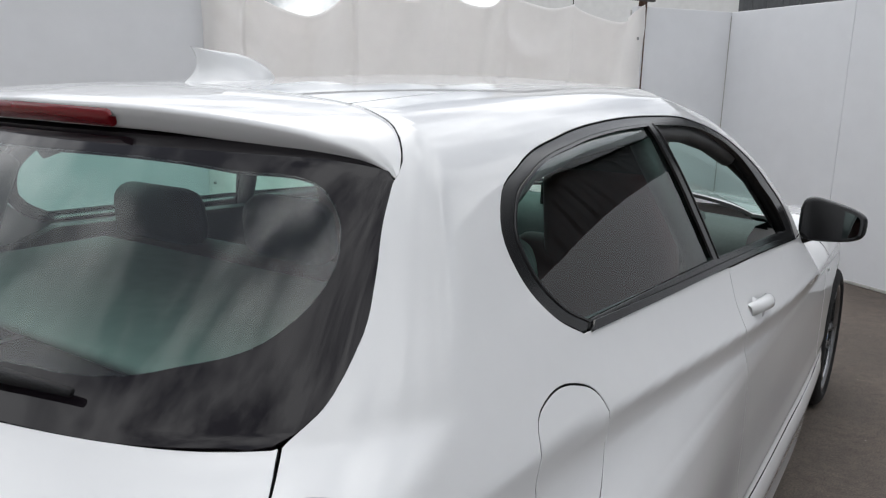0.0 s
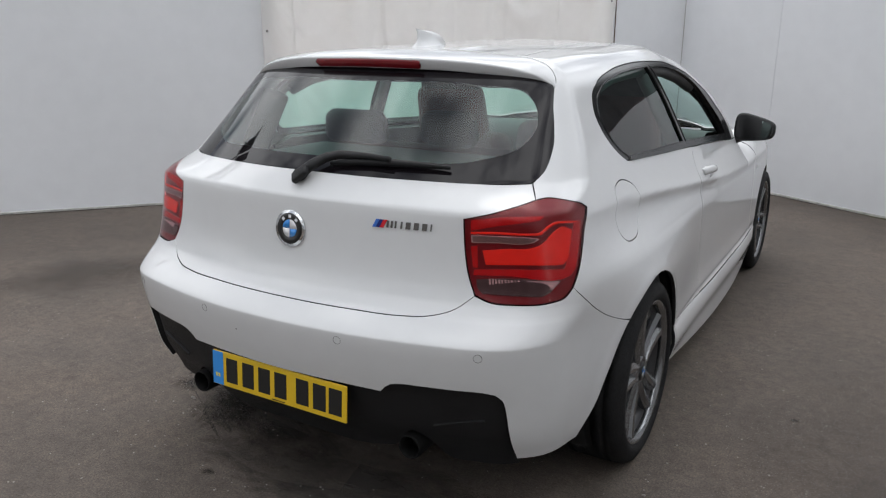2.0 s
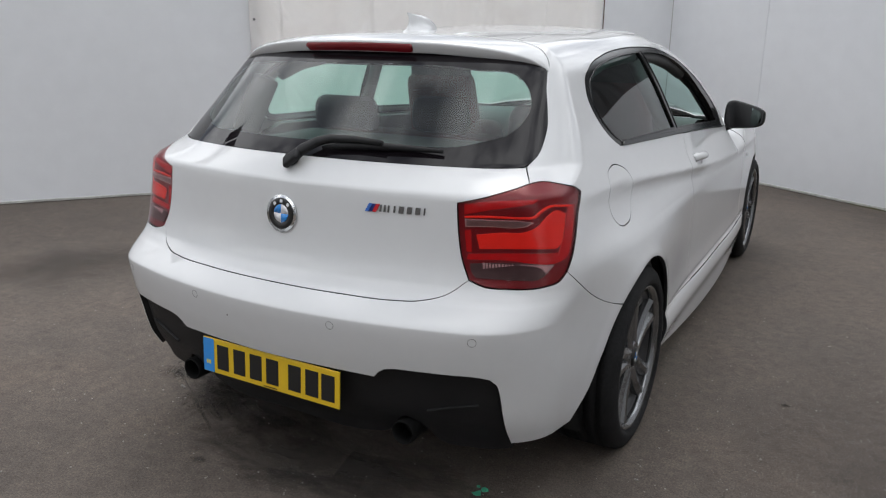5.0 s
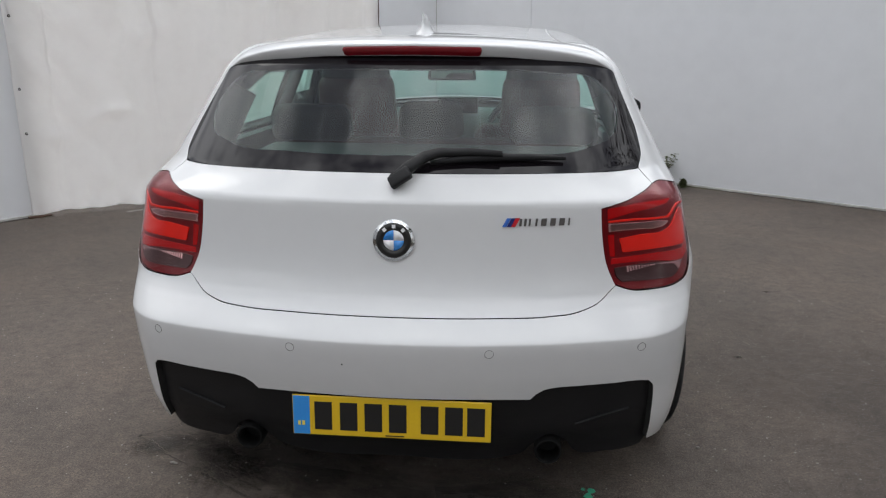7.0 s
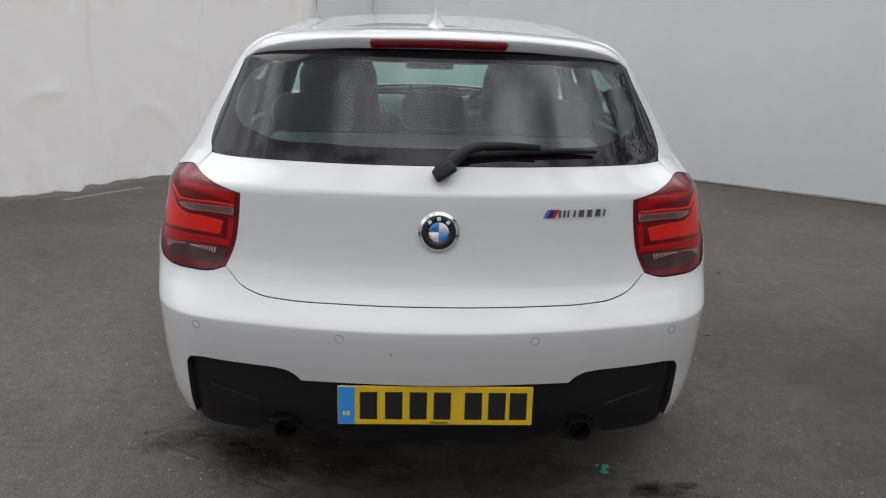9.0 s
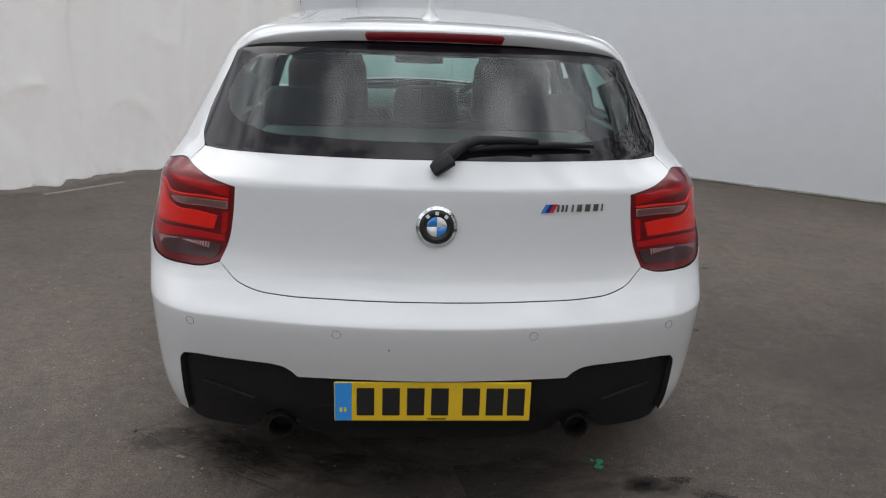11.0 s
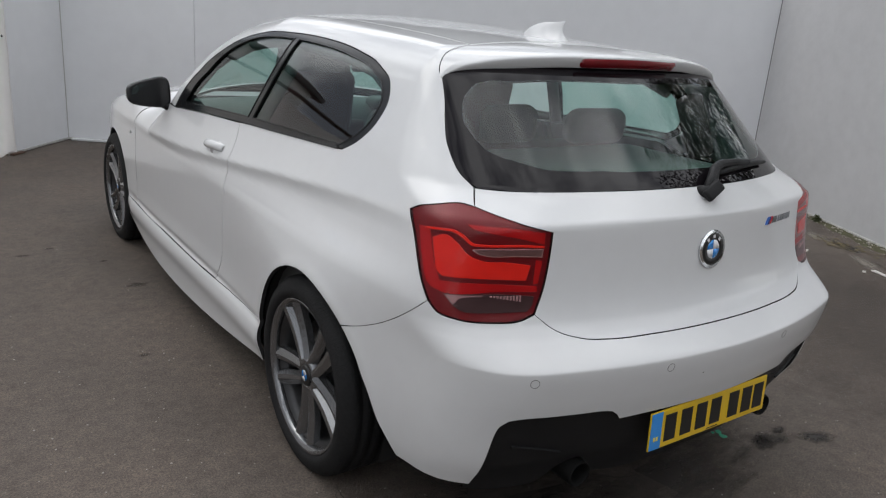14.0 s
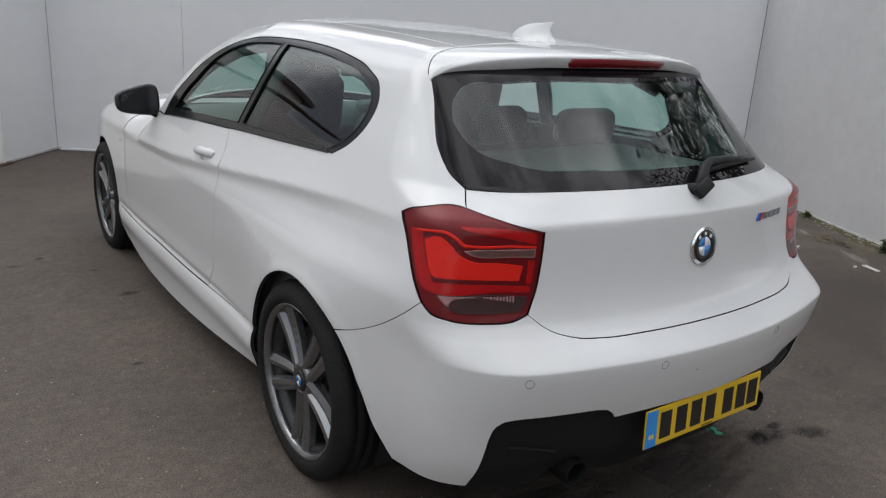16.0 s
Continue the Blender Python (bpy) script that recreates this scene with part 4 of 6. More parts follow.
# ---- tail lamps ----
def lamp(sign):
    hand = (lambda q: q) if sign > 0 else other
    edge = LAMP_INNER + LAMP_TOP_IN[1:] + LAMP_TOP_OUT[1:] + LAMP_OUTER[1:] + LAMP_LOW[1:-1]
    case = panel("tail_lamp", [loop_of(hand(edge))], LAMP_CASE, car, depth=0.0070, rim=0.02, gap=0.0018, step=0.02, label="red wrap-round tail lamp")
    bits = [
        ("light_guide", LAMP_BRIGHT, 0.0090, [(0.897, 0.886, 1), (0.878, 0.843), (0.860, 0.809), (0.845, 0.802, 1), (0.740, 0.806), (0.612, 0.801, 1), (0.600, 0.837, 1), (0.680, 0.846), (0.751, 0.849), (0.787, 0.861), (0.818, 0.884), (0.854, 0.899)]),
        ("upper_band", LAMP_RED, 0.0110, [(0.798, 0.931, 1), (0.687, 0.929), (0.556, 0.915, 1), (0.557, 0.888, 1), (0.656, 0.906), (0.778, 0.921, 1)]),
        ("outer_band", LAMP_RED, 0.0110, [(0.962, 0.902, 1), (0.915, 0.904, 1), (0.884, 0.842), (0.853, 0.789, 1), (0.736, 0.793), (0.575, 0.785, 1), (0.572, 0.771, 1), (0.700, 0.775), (0.849, 0.766), (0.873, 0.772), (0.923, 0.838)]),
        ("inner_band", LAMP_RED, 0.0115, [(0.581, 0.849, 1), (0.560, 0.846, 1), (0.570, 0.792, 1), (0.586, 0.790, 1)]),
        ("silver_strip", LAMP_STRIP, 0.0080, [(0.776, 0.8735, 1), (0.758, 0.8645, 1), (0.740, 0.8615), (0.651, 0.8605), (0.563, 0.857, 1), (0.560, 0.8775, 1), (0.653, 0.8785), (0.745, 0.8775)]),
        ("strip_window", LAMP_MIRROR, 0.0070, [(0.768, 0.8735, 1), (0.756, 0.867, 1), (0.740, 0.864), (0.651, 0.863), (0.568, 0.860, 1), (0.5655, 0.8760, 1), (0.653, 0.8772), (0.745, 0.8765)]),
        ("bright_line", LAMP_BRIGHT, 0.0065, [(0.559, 0.8805, 1), (0.654, 0.8845), (0.746, 0.8835), (0.780, 0.8845), (0.804, 0.899), (0.829, 0.9085), (0.881, 0.9065), (0.930, 0.9015, 1), (0.930, 0.9055, 1), (0.881, 0.9115), (0.827, 0.9135), (0.800, 0.904), (0.776, 0.8895), (0.746, 0.888), (0.654, 0.889), (0.559, 0.885, 1)]),
        ("clear_window", LAMP_GREY, 0.0090, [(0.836, 0.761, 1), (0.821, 0.749), (0.797, 0.731), (0.776, 0.724, 1), (0.690, 0.726), (0.606, 0.726, 1), (0.588, 0.742), (0.584, 0.761, 1), (0.700, 0.769)]),
        ("clear_reflector", LAMP_CLEAR, 0.0080, [(0.832, 0.760, 1), (0.821, 0.751), (0.806, 0.740, 1), (0.797, 0.752), (0.772, 0.760), (0.735, 0.763, 1), (0.735, 0.766, 1)]),
    ]
    for name, mat, depth, pts in bits:
        panel(name, [loop_of(hand(pts), 0.008)], mat, case, depth=depth - 0.0055, rim=0.004, gap=0, step=0.015)
    for k in range(10):
        s = 0.624 + 0.0095 * k
        panel("reflector_rib", [loop_of(hand([(s, 0.765, 1), (s + 0.001, 0.750 + 0.0014 * k, 1), (s + 0.006, 0.750 + 0.0014 * k, 1), (s + 0.006, 0.765, 1)]))], LAMP_STRIP, case, depth=0.0030, rim=0.002, gap=0, step=0.02)
    panel("lens", [loop_of(hand(edge))], LENS, case, depth=0.0, rim=0.006, gap=0.0014, step=0.02)


lamp(1)
lamp(-1)

# ---- number plate with bars in place of its characters ----
plate = part("number_plate", box((0.52, 0.006, 0.111), bevel=0.0025), YELLOW, car, "yellow rear number plate with black bars", smooth=False)
plate.matrix_local = pose(0, 0.024, 0.388, -3, 0, 0)
part("blue_band", box((0.044, 0.002, 0.107), (-0.236, -0.0035, 0), 0.0008, 1), PLATE_BLUE, plate, smooth=False)
part("band_mark", box((0.007, 0.001, 0.012), (-0.242, -0.0046, -0.022)), STAR, plate, smooth=False)
part("band_mark", box((0.007, 0.001, 0.012), (-0.231, -0.0046, -0.022)), STAR, plate, smooth=False)
for k, x in enumerate((-0.172, -0.105, -0.040, 0.024, 0.107, 0.170, 0.227)):
    part("plate_bar", box((0.046, 0.001, 0.078), (x - 0.006, -0.0037, 0), 0.0), INK, plate, smooth=False)
part("maker_line", box((0.05, 0.0008, 0.003), (0.01, -0.0036, -0.049)), INK, plate, smooth=False)

# ---- round emblem and model lettering as plain shapes ----
def disc(r, depth, sides=40, a0=0.0, a1=math.tau, inner=0.0):
    """A flat ring or pie facing backwards (-y)."""
    bm = bmesh.new()
    n = max(3, int(sides * (a1 - a0) / math.tau))
    full = abs(a1 - a0 - math.tau) < 1e-6
    angles = [a0 + (a1 - a0) * k / n for k in range(n if full else n + 1)]
    front = [bm.verts.new((r * math.cos(t), 0, r * math.sin(t))) for t in angles]
    if inner:
        core = [bm.verts.new((inner * math.cos(t), 0, inner * math.sin(t))) for t in angles]
        m = len(angles)
        for k in range(m if full else m - 1):
            bm.faces.new((front[k], front[(k + 1) % m], core[(k + 1) % m], core[k]))
    else:
        bm.faces.new(front if full else [bm.verts.new((0, 0, 0)), *front])
    got = bmesh.ops.extrude_face_region(bm, geom=bm.faces[:])
    bmesh.ops.translate(bm, vec=(0, -depth, 0), verts=[g for g in got["geom"] if isinstance(g, bmesh.types.BMVert)])
    bmesh.ops.recalc_face_normals(bm, faces=bm.faces[:])
    return bm


def skin_pose(lay, pt, lift=0.0):
    """A pose on the skin whose -y points straight out and z up."""
    p = lay([pt])
    n = Vector(slope(p)[0])
    z = (Vector((0, 0, 1)) - n * n.z).normalized()
    x = (-n).cross(z)
    m = Matrix((x, -n, z)).transposed().to_4x4()
    m.translation = Vector(p[0]) + n * lift
    return m


badge = part("emblem", disc(0.0535, 0.006, 56), CHROME, tailgate, "round chrome, black, blue and white emblem")
badge.matrix_local = skin_pose(tailed, (0.0, 0.842), 0.0)
part("black_ring", disc(0.0452, 0.0012, 56, inner=0.0265), INK, badge).location = (0, -0.006, 0)
for k in range(4):
    part("emblem_quarter", disc(0.0262, 0.0012, 48, k * math.pi / 2, (k + 1) * math.pi / 2), BADGE_WHITE if k in (0, 2) else BADGE_BLUE, badge).location = (0, -0.006, 0)
for t in (48, 90, 132):
    b = part("emblem_bar", box((0.009, 0.001, 0.009), (0, -0.0076, 0)), BADGE_WHITE, badge, smooth=False)
    b.matrix_local = Matrix.Rotation(-radians(t - 90), 4, "Y") @ Matrix.Translation((0, 0, 0.0357))


def slab(w, h, d, lean=0.35):
    bm = box((w, d, h), (0, -d / 2, 0))
    for v in bm.verts:
        v.co.x += lean * v.co.z
    return bm


for x, w, mat in ((0.285, 0.010, STRIPE_BLUE), (0.296, 0.010, STRIPE_DARK), (0.307, 0.011, STRIPE_RED)):
    part("letter_bar", slab(w, 0.022, 0.003, 0.55), mat, tailgate, smooth=False).matrix_local = skin_pose(tailed, (x, 0.889), 0.0005)
for x, w in ((0.320, 0.006), (0.332, 0.006), (0.343, 0.005), (0.360, 0.005), (0.379, 0.014), (0.402, 0.014), (0.425, 0.014), (0.443, 0.004)):
    part("letter_bar", slab(w, 0.019, 0.003, 0.1), DARK_CHROME, tailgate, smooth=False).matrix_local = skin_pose(tailed, (x, 0.889), 0.0005)

# ---- parking sensors ----
for s in (-0.612, -0.251, 0.251, 0.612):
    sensor = part("parking_sensor", disc(0.0105, 0.002, 28), WHITE, bumper, smooth=False)
    sensor.matrix_local = skin_pose(wrapped, (s, 0.589), -0.0021)
    part("sensor_ring", disc(0.0118, 0.001, 28, inner=0.0107), SENSOR_RING, sensor).location = (0, -0.0016, 0)

chip = part("paint_chip", disc(0.0022, 0.0008, 10), INK, bumper, "small dark stone chip")
chip.matrix_local = skin_pose(wrapped, (-0.118, 0.549), 0.0)

# ---- exhaust tips ----
for x in (-0.413, 0.413):
    bm = lathe([(0.0, 0.031), (-0.002, 0.034), (0.004, 0.0365), (0.02, 0.037), (0.17, 0.037), (0.17, 0.030), (0.02, 0.031)], 32, True)
    pipe = part("exhaust_tip", bm, EXHAUST, car, "dark chrome round exhaust tip")
    pipe.matrix_local = Matrix.Translation((x, 0.104, 0.264)) @ Matrix.Rotation(radians(90), 4, "Z")
    # dark disc across the bore, painted shade for the pipe's depth
    part("pipe_shade_disc", lathe([(0.06, 0.0005), (0.06, 0.0315)], 24), DARK, pipe)

# ---- rear wiper ----
pivot = Vector(tailed([(0.0, 0.985)])[0]) + Vector((0, -0.010, 0.0))
wiper = part("rear_wiper", joined(tube([pivot + Vector((0, 0.03, 0.0)), pivot + Vector((0, -0.010, 0.008))], 0.018, 16), box((0.062, 0.020, 0.036), pivot + Vector((0.012, -0.012, 0.012)), 0.007, 3, Matrix.Rotation(radians(-34), 4, "Y") @ Matrix.Rotation(radians(-35), 4, "X"))), BLACK_PLASTIC, car, "black rear wiper resting on the glass")
arm = [pivot + Vector((0, -0.006, 0.006))] + [Vector(tailed([(x, z)])[0]) + Vector((0, -0.028, 0.012)) for x, z in ((0.035, 1.012), (0.072, 1.034), (0.11, 1.043), (0.19, 1.043), (0.27, 1.038))]
bm = bmesh.new()
rings = []
for i, p in enumerate(arm):
    d = (arm[min(i + 1, len(arm) - 1)] - arm[max(i - 1, 0)]).normalized()
    n = Vector((0, -0.78, 0.62))
    up = n.cross(d).normalized()
    w = (0.018, 0.0165, 0.014, 0.0115, 0.0095, 0.007)[i]
    rings.append([bm.verts.new(p + up * a * w + n * b * 0.008) for a, b in ((-1, -1), (-1, 0.3), (-0.5, 1), (0.5, 1), (1, 0.3), (1, -1))])
for p, q in zip(rings, rings[1:]):
    for k in range(6):
        bm.faces.new((p[k], p[(k + 1) % 6], q[(k + 1) % 6], q[k]))
bm.faces.new(rings[0])
bm.faces.new(rings[-1])
bmesh.ops.recalc_face_normals(bm, faces=bm.faces[:])
part("wiper_arm", bm, BLACK_PLASTIC, wiper)
blade = [Vector(tailed([(x, z)])[0]) + Vector((0, -0.012, 0.006)) for x, z in ((0.085, 1.022), (0.16, 1.030), (0.25, 1.033), (0.34, 1.032), (0.435, 1.027))]
part("wiper_blade", tube(blade, 0.008, 8, radii=[0.006, 0.010, 0.011, 0.009, 0.005]), BLACK_PLASTIC, wiper)

# ---- shark-fin aerial ----
bm = bmesh.new()
rows = []
for k in range(13):
    u = k / 12
    h = 0.063 * u
    front, rear = 1.000 - 0.165 * (1 - math.sqrt(max(0.0, 1 - u * u))) ** 0.85, 0.778 + 0.016 * u + 0.020 * math.sin(math.pi * u)
    half, foot = 0.012 * (1 - u) ** 0.8 + 0.0042, 0.034 * (1 - u) ** 4
    ring = []
    for t in range(20):
        a = t / 20 * math.tau
        y = (front + rear) / 2 + (front - rear) / 2 * math.cos(a)
        taper, spread = 1.0 - 0.6 * max(0, math.cos(a)), (1 - math.cos(a)) / 2
        ring.append(bm.verts.new(((half * taper + foot * spread) * math.sin(a), y, float(roof_z(np.array([0.0]), np.array([y]))[0]) - 0.004 + h - 0.004 * u * math.cos(a))))
    rows.append(ring)
for p, q in zip(rows, rows[1:]):
    for t in range(20):
        bm.faces.new((p[t], p[(t + 1) % 20], q[(t + 1) % 20], q[t]))
bm.faces.new(rows[-1])
bmesh.ops.recalc_face_normals(bm, faces=bm.faces[:])
part("aerial_fin", bm, WHITE, car, "white shark-fin aerial")

# ---- wheels ----
def spoke_mesh():
    """One of ten slim spokes, in pairs that part towards the rim; x points outwards from the car."""
    bm = bmesh.new()
    rings = []
    for k in range(9):
        u = k / 8
        r = 0.040 + 0.190 * u
        mid = 0.0190 + 0.0205 * u
        w = 0.0190 + 0.0075 * u
        front = 0.010 - 0.006 * math.sin(math.pi * u) + 0.006 * u
        back = front - 0.034 + 0.006 * u
        rings.append([bm.verts.new(q) for q in ((back, mid - w * 1.05, r), (front - 0.018, mid - w, r), (front - 0.003, mid - w * 0.45, r), (front, mid + w * 0.15, r), (front - 0.010, mid + w, r), (back, mid + w * 1.1, r))])
    for p, q in zip(rings, rings[1:]):
        for k in range(6):
            bm.faces.new((p[k], p[(k + 1) % 6], q[(k + 1) % 6], q[k]))
    bmesh.ops.recalc_face_normals(bm, faces=bm.faces[:])
    return bm


def build_wheel(width):
    w = width / 2
    rim = part("wheel", lathe([(w - 0.034, 0.2235), (w - 0.018, 0.2300), (w - 0.011, 0.2385), (w - 0.008, 0.2440), (w - 0.013, 0.2460), (w - 0.034, 0.2320)], 64, True), ALLOY, car, "grey double-spoke alloy wheel with a low tyre")
    part("rim_barrel", lathe([(-w + 0.02, 0.222), (-w + 0.03, 0.212), (w - 0.06, 0.208), (w - 0.034, 0.2232), (w - 0.034, 0.2318), (-w + 0.03, 0.226)], 64, True), BARREL, rim, "inner barrel of the wheel, its shade put into the colour")
    prof = [(-w + 0.02, 0.225), (-w + 0.002, 0.25), (-w, 0.275), (-w + 0.012, 0.300), (-w + 0.028, 0.3125)]
    for g in (-0.06, -0.02, 0.02, 0.06):
        prof += [(g - 0.005, 0.3148), (g - 0.004, 0.308), (g + 0.004, 0.308), (g + 0.005, 0.3148)]
    prof += [(w - 0.028, 0.3125), (w - 0.012, 0.300), (w - 0.002, 0.280), (w + 0.001, 0.268), (w - 0.001, 0.256), (w - 0.006, 0.2495), (w - 0.013, 0.2450), (w - 0.03, 0.231)]
    part("tyre", lathe(prof, 72), RUBBER, rim)
    sp = bpy.data.meshes.new("spoke")
    b = spoke_mesh()
    b.to_mesh(sp)
    b.free()
    sp.materials.append(ALLOY)
    for k in range(5):
        for flip in (1, -1):
            ob = new("spoke", sp)
            ob.parent = rim
            ob.matrix_local = Matrix.Translation((w - 0.035, 0, 0)) @ Matrix.Rotation(radians(72 * k), 4, "X") @ Matrix.Diagonal((1, flip, 1, 1))
    part("hub", lathe([(w - 0.09, 0.06), (w - 0.04, 0.058), (w - 0.028, 0.052), (w - 0.026, 0.034), (w - 0.030, 0.0335), (w - 0.030, 0.0005)], 40), ALLOY, rim)
    cap = part("hub_cap", lathe([(w - 0.031, 0.033), (w - 0.024, 0.0325), (w - 0.022, 0.029), (w - 0.0215, 0.0005)], 32), INK, rim)
    for k in range(4):
        quarter_disc = disc(0.018, 0.0008, 32, k * math.pi / 2, (k + 1) * math.pi / 2)
        bmesh.ops.transform(quarter_disc, matrix=Matrix.Translation((w - 0.0212, 0, 0)) @ Matrix.Rotation(radians(90), 4, "Z"), verts=quarter_disc.verts)
        part("cap_quarter", quarter_disc, BADGE_WHITE if k in (0, 2) else BADGE_BLUE, rim)
    for k in range(5):
        t = radians(72 * k + 36)
        bolt = lathe([(w - 0.045, 0.009), (w - 0.030, 0.009), (w - 0.029, 0.0005)], 10)
        bmesh.ops.translate(bolt, vec=(0, 0.045 * math.sin(t), 0.045 * math.cos(t)), verts=bolt.verts)
        part("wheel_bolt", bolt, STEEL, rim)
    part("brake_disc", lathe([(0.010, 0.07), (0.010, 0.172), (-0.015, 0.172), (-0.015, 0.07)], 48, True), STEEL, rim)
    cal = box((0.09, 0.07, 0.16), (-0.005, 0.155, 0.02), 0.012, 2)
    part("brake_caliper", cal, EXHAUST, rim)
    # added dark disc standing in for the shade behind the spokes
    part("wheel_shade_disc", lathe([(-0.05, 0.0005), (-0.05, 0.205)], 40), DARK, rim)
    return rim


def set_wheel(rim, x, y, turn):
    flip = Matrix.Identity(4) if x > 0 else Matrix.Rotation(radians(180), 4, "Z")
    rim.matrix_local = Matrix.Translation((x, y, 0.302)) @ flip @ Matrix.Rotation(radians(turn), 4, "X")


rear_wheel = build_wheel(0.232)
set_wheel(rear_wheel, 0.759, 0.872, 10)
for x, y, turn in ((-0.759, 0.872, 34), (0.726, 3.535, 40), (-0.726, 3.535, 55)):
    copy = copy_thing(rear_wheel, Matrix.Identity(4))
    set_wheel(copy, x, y, turn)

# wheel housings and the underside
for x in (1, -1):
    for cy in (REAR_ARCH[0], FRONT_ARCH[0]):
        bm = bmesh.new()
        rows = []
        for k in range(25):
            a = radians(-20 + 220 * k / 24)
            rows.append([bm.verts.new((x * px, cy + 0.365 * math.cos(a), 0.30 + 0.365 * math.sin(a))) for px in (0.50, 0.60, (0.845 - 0.06 * max(0.0, -math.cos(a))) - 0.045 * (cy > 2))])
        for p, q in zip(rows, rows[1:]):
            for k in range(2):
                bm.faces.new((p[k], p[k + 1], q[k + 1], q[k]))
        for p, q in zip(rows, rows[1:]):
            bm.faces.new((p[0], q[0], bm.verts.new((x * 0.50, cy, 0.18))))
        part("wheel_housing", bm, DARK, car)
part("underside", joined(box((1.34, 3.6, 0.05), (0, 2.15, 0.215), 0.01, 1), box((1.0, 0.4, 0.22), (0, 0.42, 0.32), 0.05, 2)), DARK, car)

# ---- door mirrors ----
MIRROR_X, MIRROR_Z = 0.888, 0.972
for x in (1, -1):
    bm = bmesh.new()
    bmesh.ops.create_uvsphere(bm, u_segments=28, v_segments=18, radius=1)
    for v in bm.verts:
        c = v.co
        px = math.copysign(abs(c.x) ** 0.55, c.x) * 0.096
        pz = math.copysign(abs(c.z) ** 0.55, c.z) * 0.060
        py = c.y * (0.075 if c.y > 0 else 0.030)
        if c.y < -0.35:
            py = -0.012
        pz *= 1.0 - (0.42 if pz > 0 else 0.16) * px / 0.098
        v.co = (x * (MIRROR_X + px), 2.475 + py - 0.06 * px + 0.19 * pz, MIRROR_Z + pz)
    bmesh.ops.recalc_face_normals(bm, faces=bm.faces[:])
    housing = part("door_mirror", bm, GLOSS_BLACK, car, "gloss black door mirror")
    g = bmesh.new()
    ring = []
    for k in range(36):
        t = k / 36 * math.tau
        c, s = math.cos(t), math.sin(t)
        px, pz = math.copysign(abs(c) ** 0.42, c) * 0.076, math.copysign(abs(s) ** 0.42, s) * 0.045
        pz *= 1.0 - (0.40 if pz > 0 else 0.16) * px / 0.084
        ring.append(g.verts.new((x * (MIRROR_X + px), 2.470 - (0.28 if x > 0 else 0.18) * px + (0.19 if x > 0 else 0.06) * pz, MIRROR_Z + pz)))
    g.faces.new(ring)
    part("mirror_glass", g, DIM_MIRROR, housing, smooth=False)
    part("mirror_foot", tube([(x * 0.760, 2.47, 0.898), (x * 0.800, 2.475, 0.906), (x * 0.845, 2.480, 0.930)], 0.018, 10, radii=[0.020, 0.016, 0.018]), GLOSS_BLACK, housing)

# ---- door handles ----
for x in (1, -1):
    m = skin_pose(wrapped, (x * (1.77 + 0.55), 0.858), 0.0)
    bm = bmesh.new()
    rings = []
    for k in range(13):
        u = k / 12
        px = -0.088 + 0.176 * u
        out = 0.028 * math.sin(math.pi * min(1, max(0, u * 1.0))) ** 0.45
        h = 0.017 - 0.004 * abs(u - 0.5)
        rings.append([bm.verts.new((px, -out + 0.010 * a, h * b + 0.012 * (u - 0.5) * -x)) for a, b in ((1, 1), (0, 0.9), (-0.5, 0.3), (-0.5, -0.3), (0, -0.9), (1, -1))])
    for p, q in zip(rings, rings[1:]):
        for k in range(5):
            bm.faces.new((p[k], p[k + 1], q[k + 1], q[k]))
    bmesh.ops.recalc_face_normals(bm, faces=bm.faces[:])
    handle = part("door_handle", bm, WHITE, doors[x])
    handle.matrix_local = m
    cup = part("handle_cup", disc(0.03, 0.0006, 32), WHITE, doors[x])
    cup.matrix_local = m @ Matrix.Translation((0, 0.0005, 0)) @ Matrix.Diagonal((1.7, 1, 1, 1))
    side_badge = part("wing_badge", slab(0.04, 0.013, 0.002, 0.3), CHROME, fenders[x], smooth=False)
    side_badge.matrix_local = skin_pose(wrapped, (x * (3.08 + 0.55), 0.70), 0.0)

# ---- cabin ----
def cushion(size, at, bevel=0.05, lean=0.0, belly=0.0):
    bm = box(size, (0, 0, 0), bevel, 4)
    for v in bm.verts:
        v.co.x *= 1 - 0.10 * (v.co.z / size[2])
        v.co.y -= belly * math.cos(v.co.x / size[0] * math.pi)
    bmesh.ops.transform(bm, matrix=Matrix.Translation(at) @ Matrix.Rotation(radians(lean), 4, "X"), verts=bm.verts)
    return bm


for x in (0.36, -0.36):
    seat = part("front_seat", joined(cushion((0.50, 0.13, 0.50), (x, 1.88, 0.70), 0.055, 16), cushion((0.36, 0.13, 0.34), (x * 1.17, 1.80, 1.00), 0.05, 14)), RED_LEATHER, car, "dark red leather front seat")
    part("headrest", cushion((0.31, 0.10, 0.22), (x * 1.17, 1.765, 1.195), 0.045, 12), LEATHER, seat)
    part("seat_base", cushion((0.50, 0.50, 0.16), (x, 2.05, 0.46), 0.055), RED_LEATHER, seat)
    for dx in (-0.05, 0.05):
        part("headrest_post", tube([(x * 1.17 + dx, 1.79, 1.05), (x * 1.17 + dx, 1.77, 1.15)], 0.007, 8), CHROME, seat)
bench = part("rear_seat", cushion((1.16, 0.14, 0.56), (0, 1.10, 0.70), 0.05, 14), RED_LEATHER, car, "dark red leather rear bench")
part("seat_base", cushion((1.16, 0.46, 0.16), (0, 1.38, 0.46), 0.05), RED_LEATHER, bench)
for x, w, z in ((0.44, 0.30, 1.03), (0.0, 0.24, 1.045), (-0.44, 0.30, 1.03)):
    part("headrest", cushion((w, 0.09, 0.14), (x, 1.03, z), 0.045, 8), LEATHER, bench)
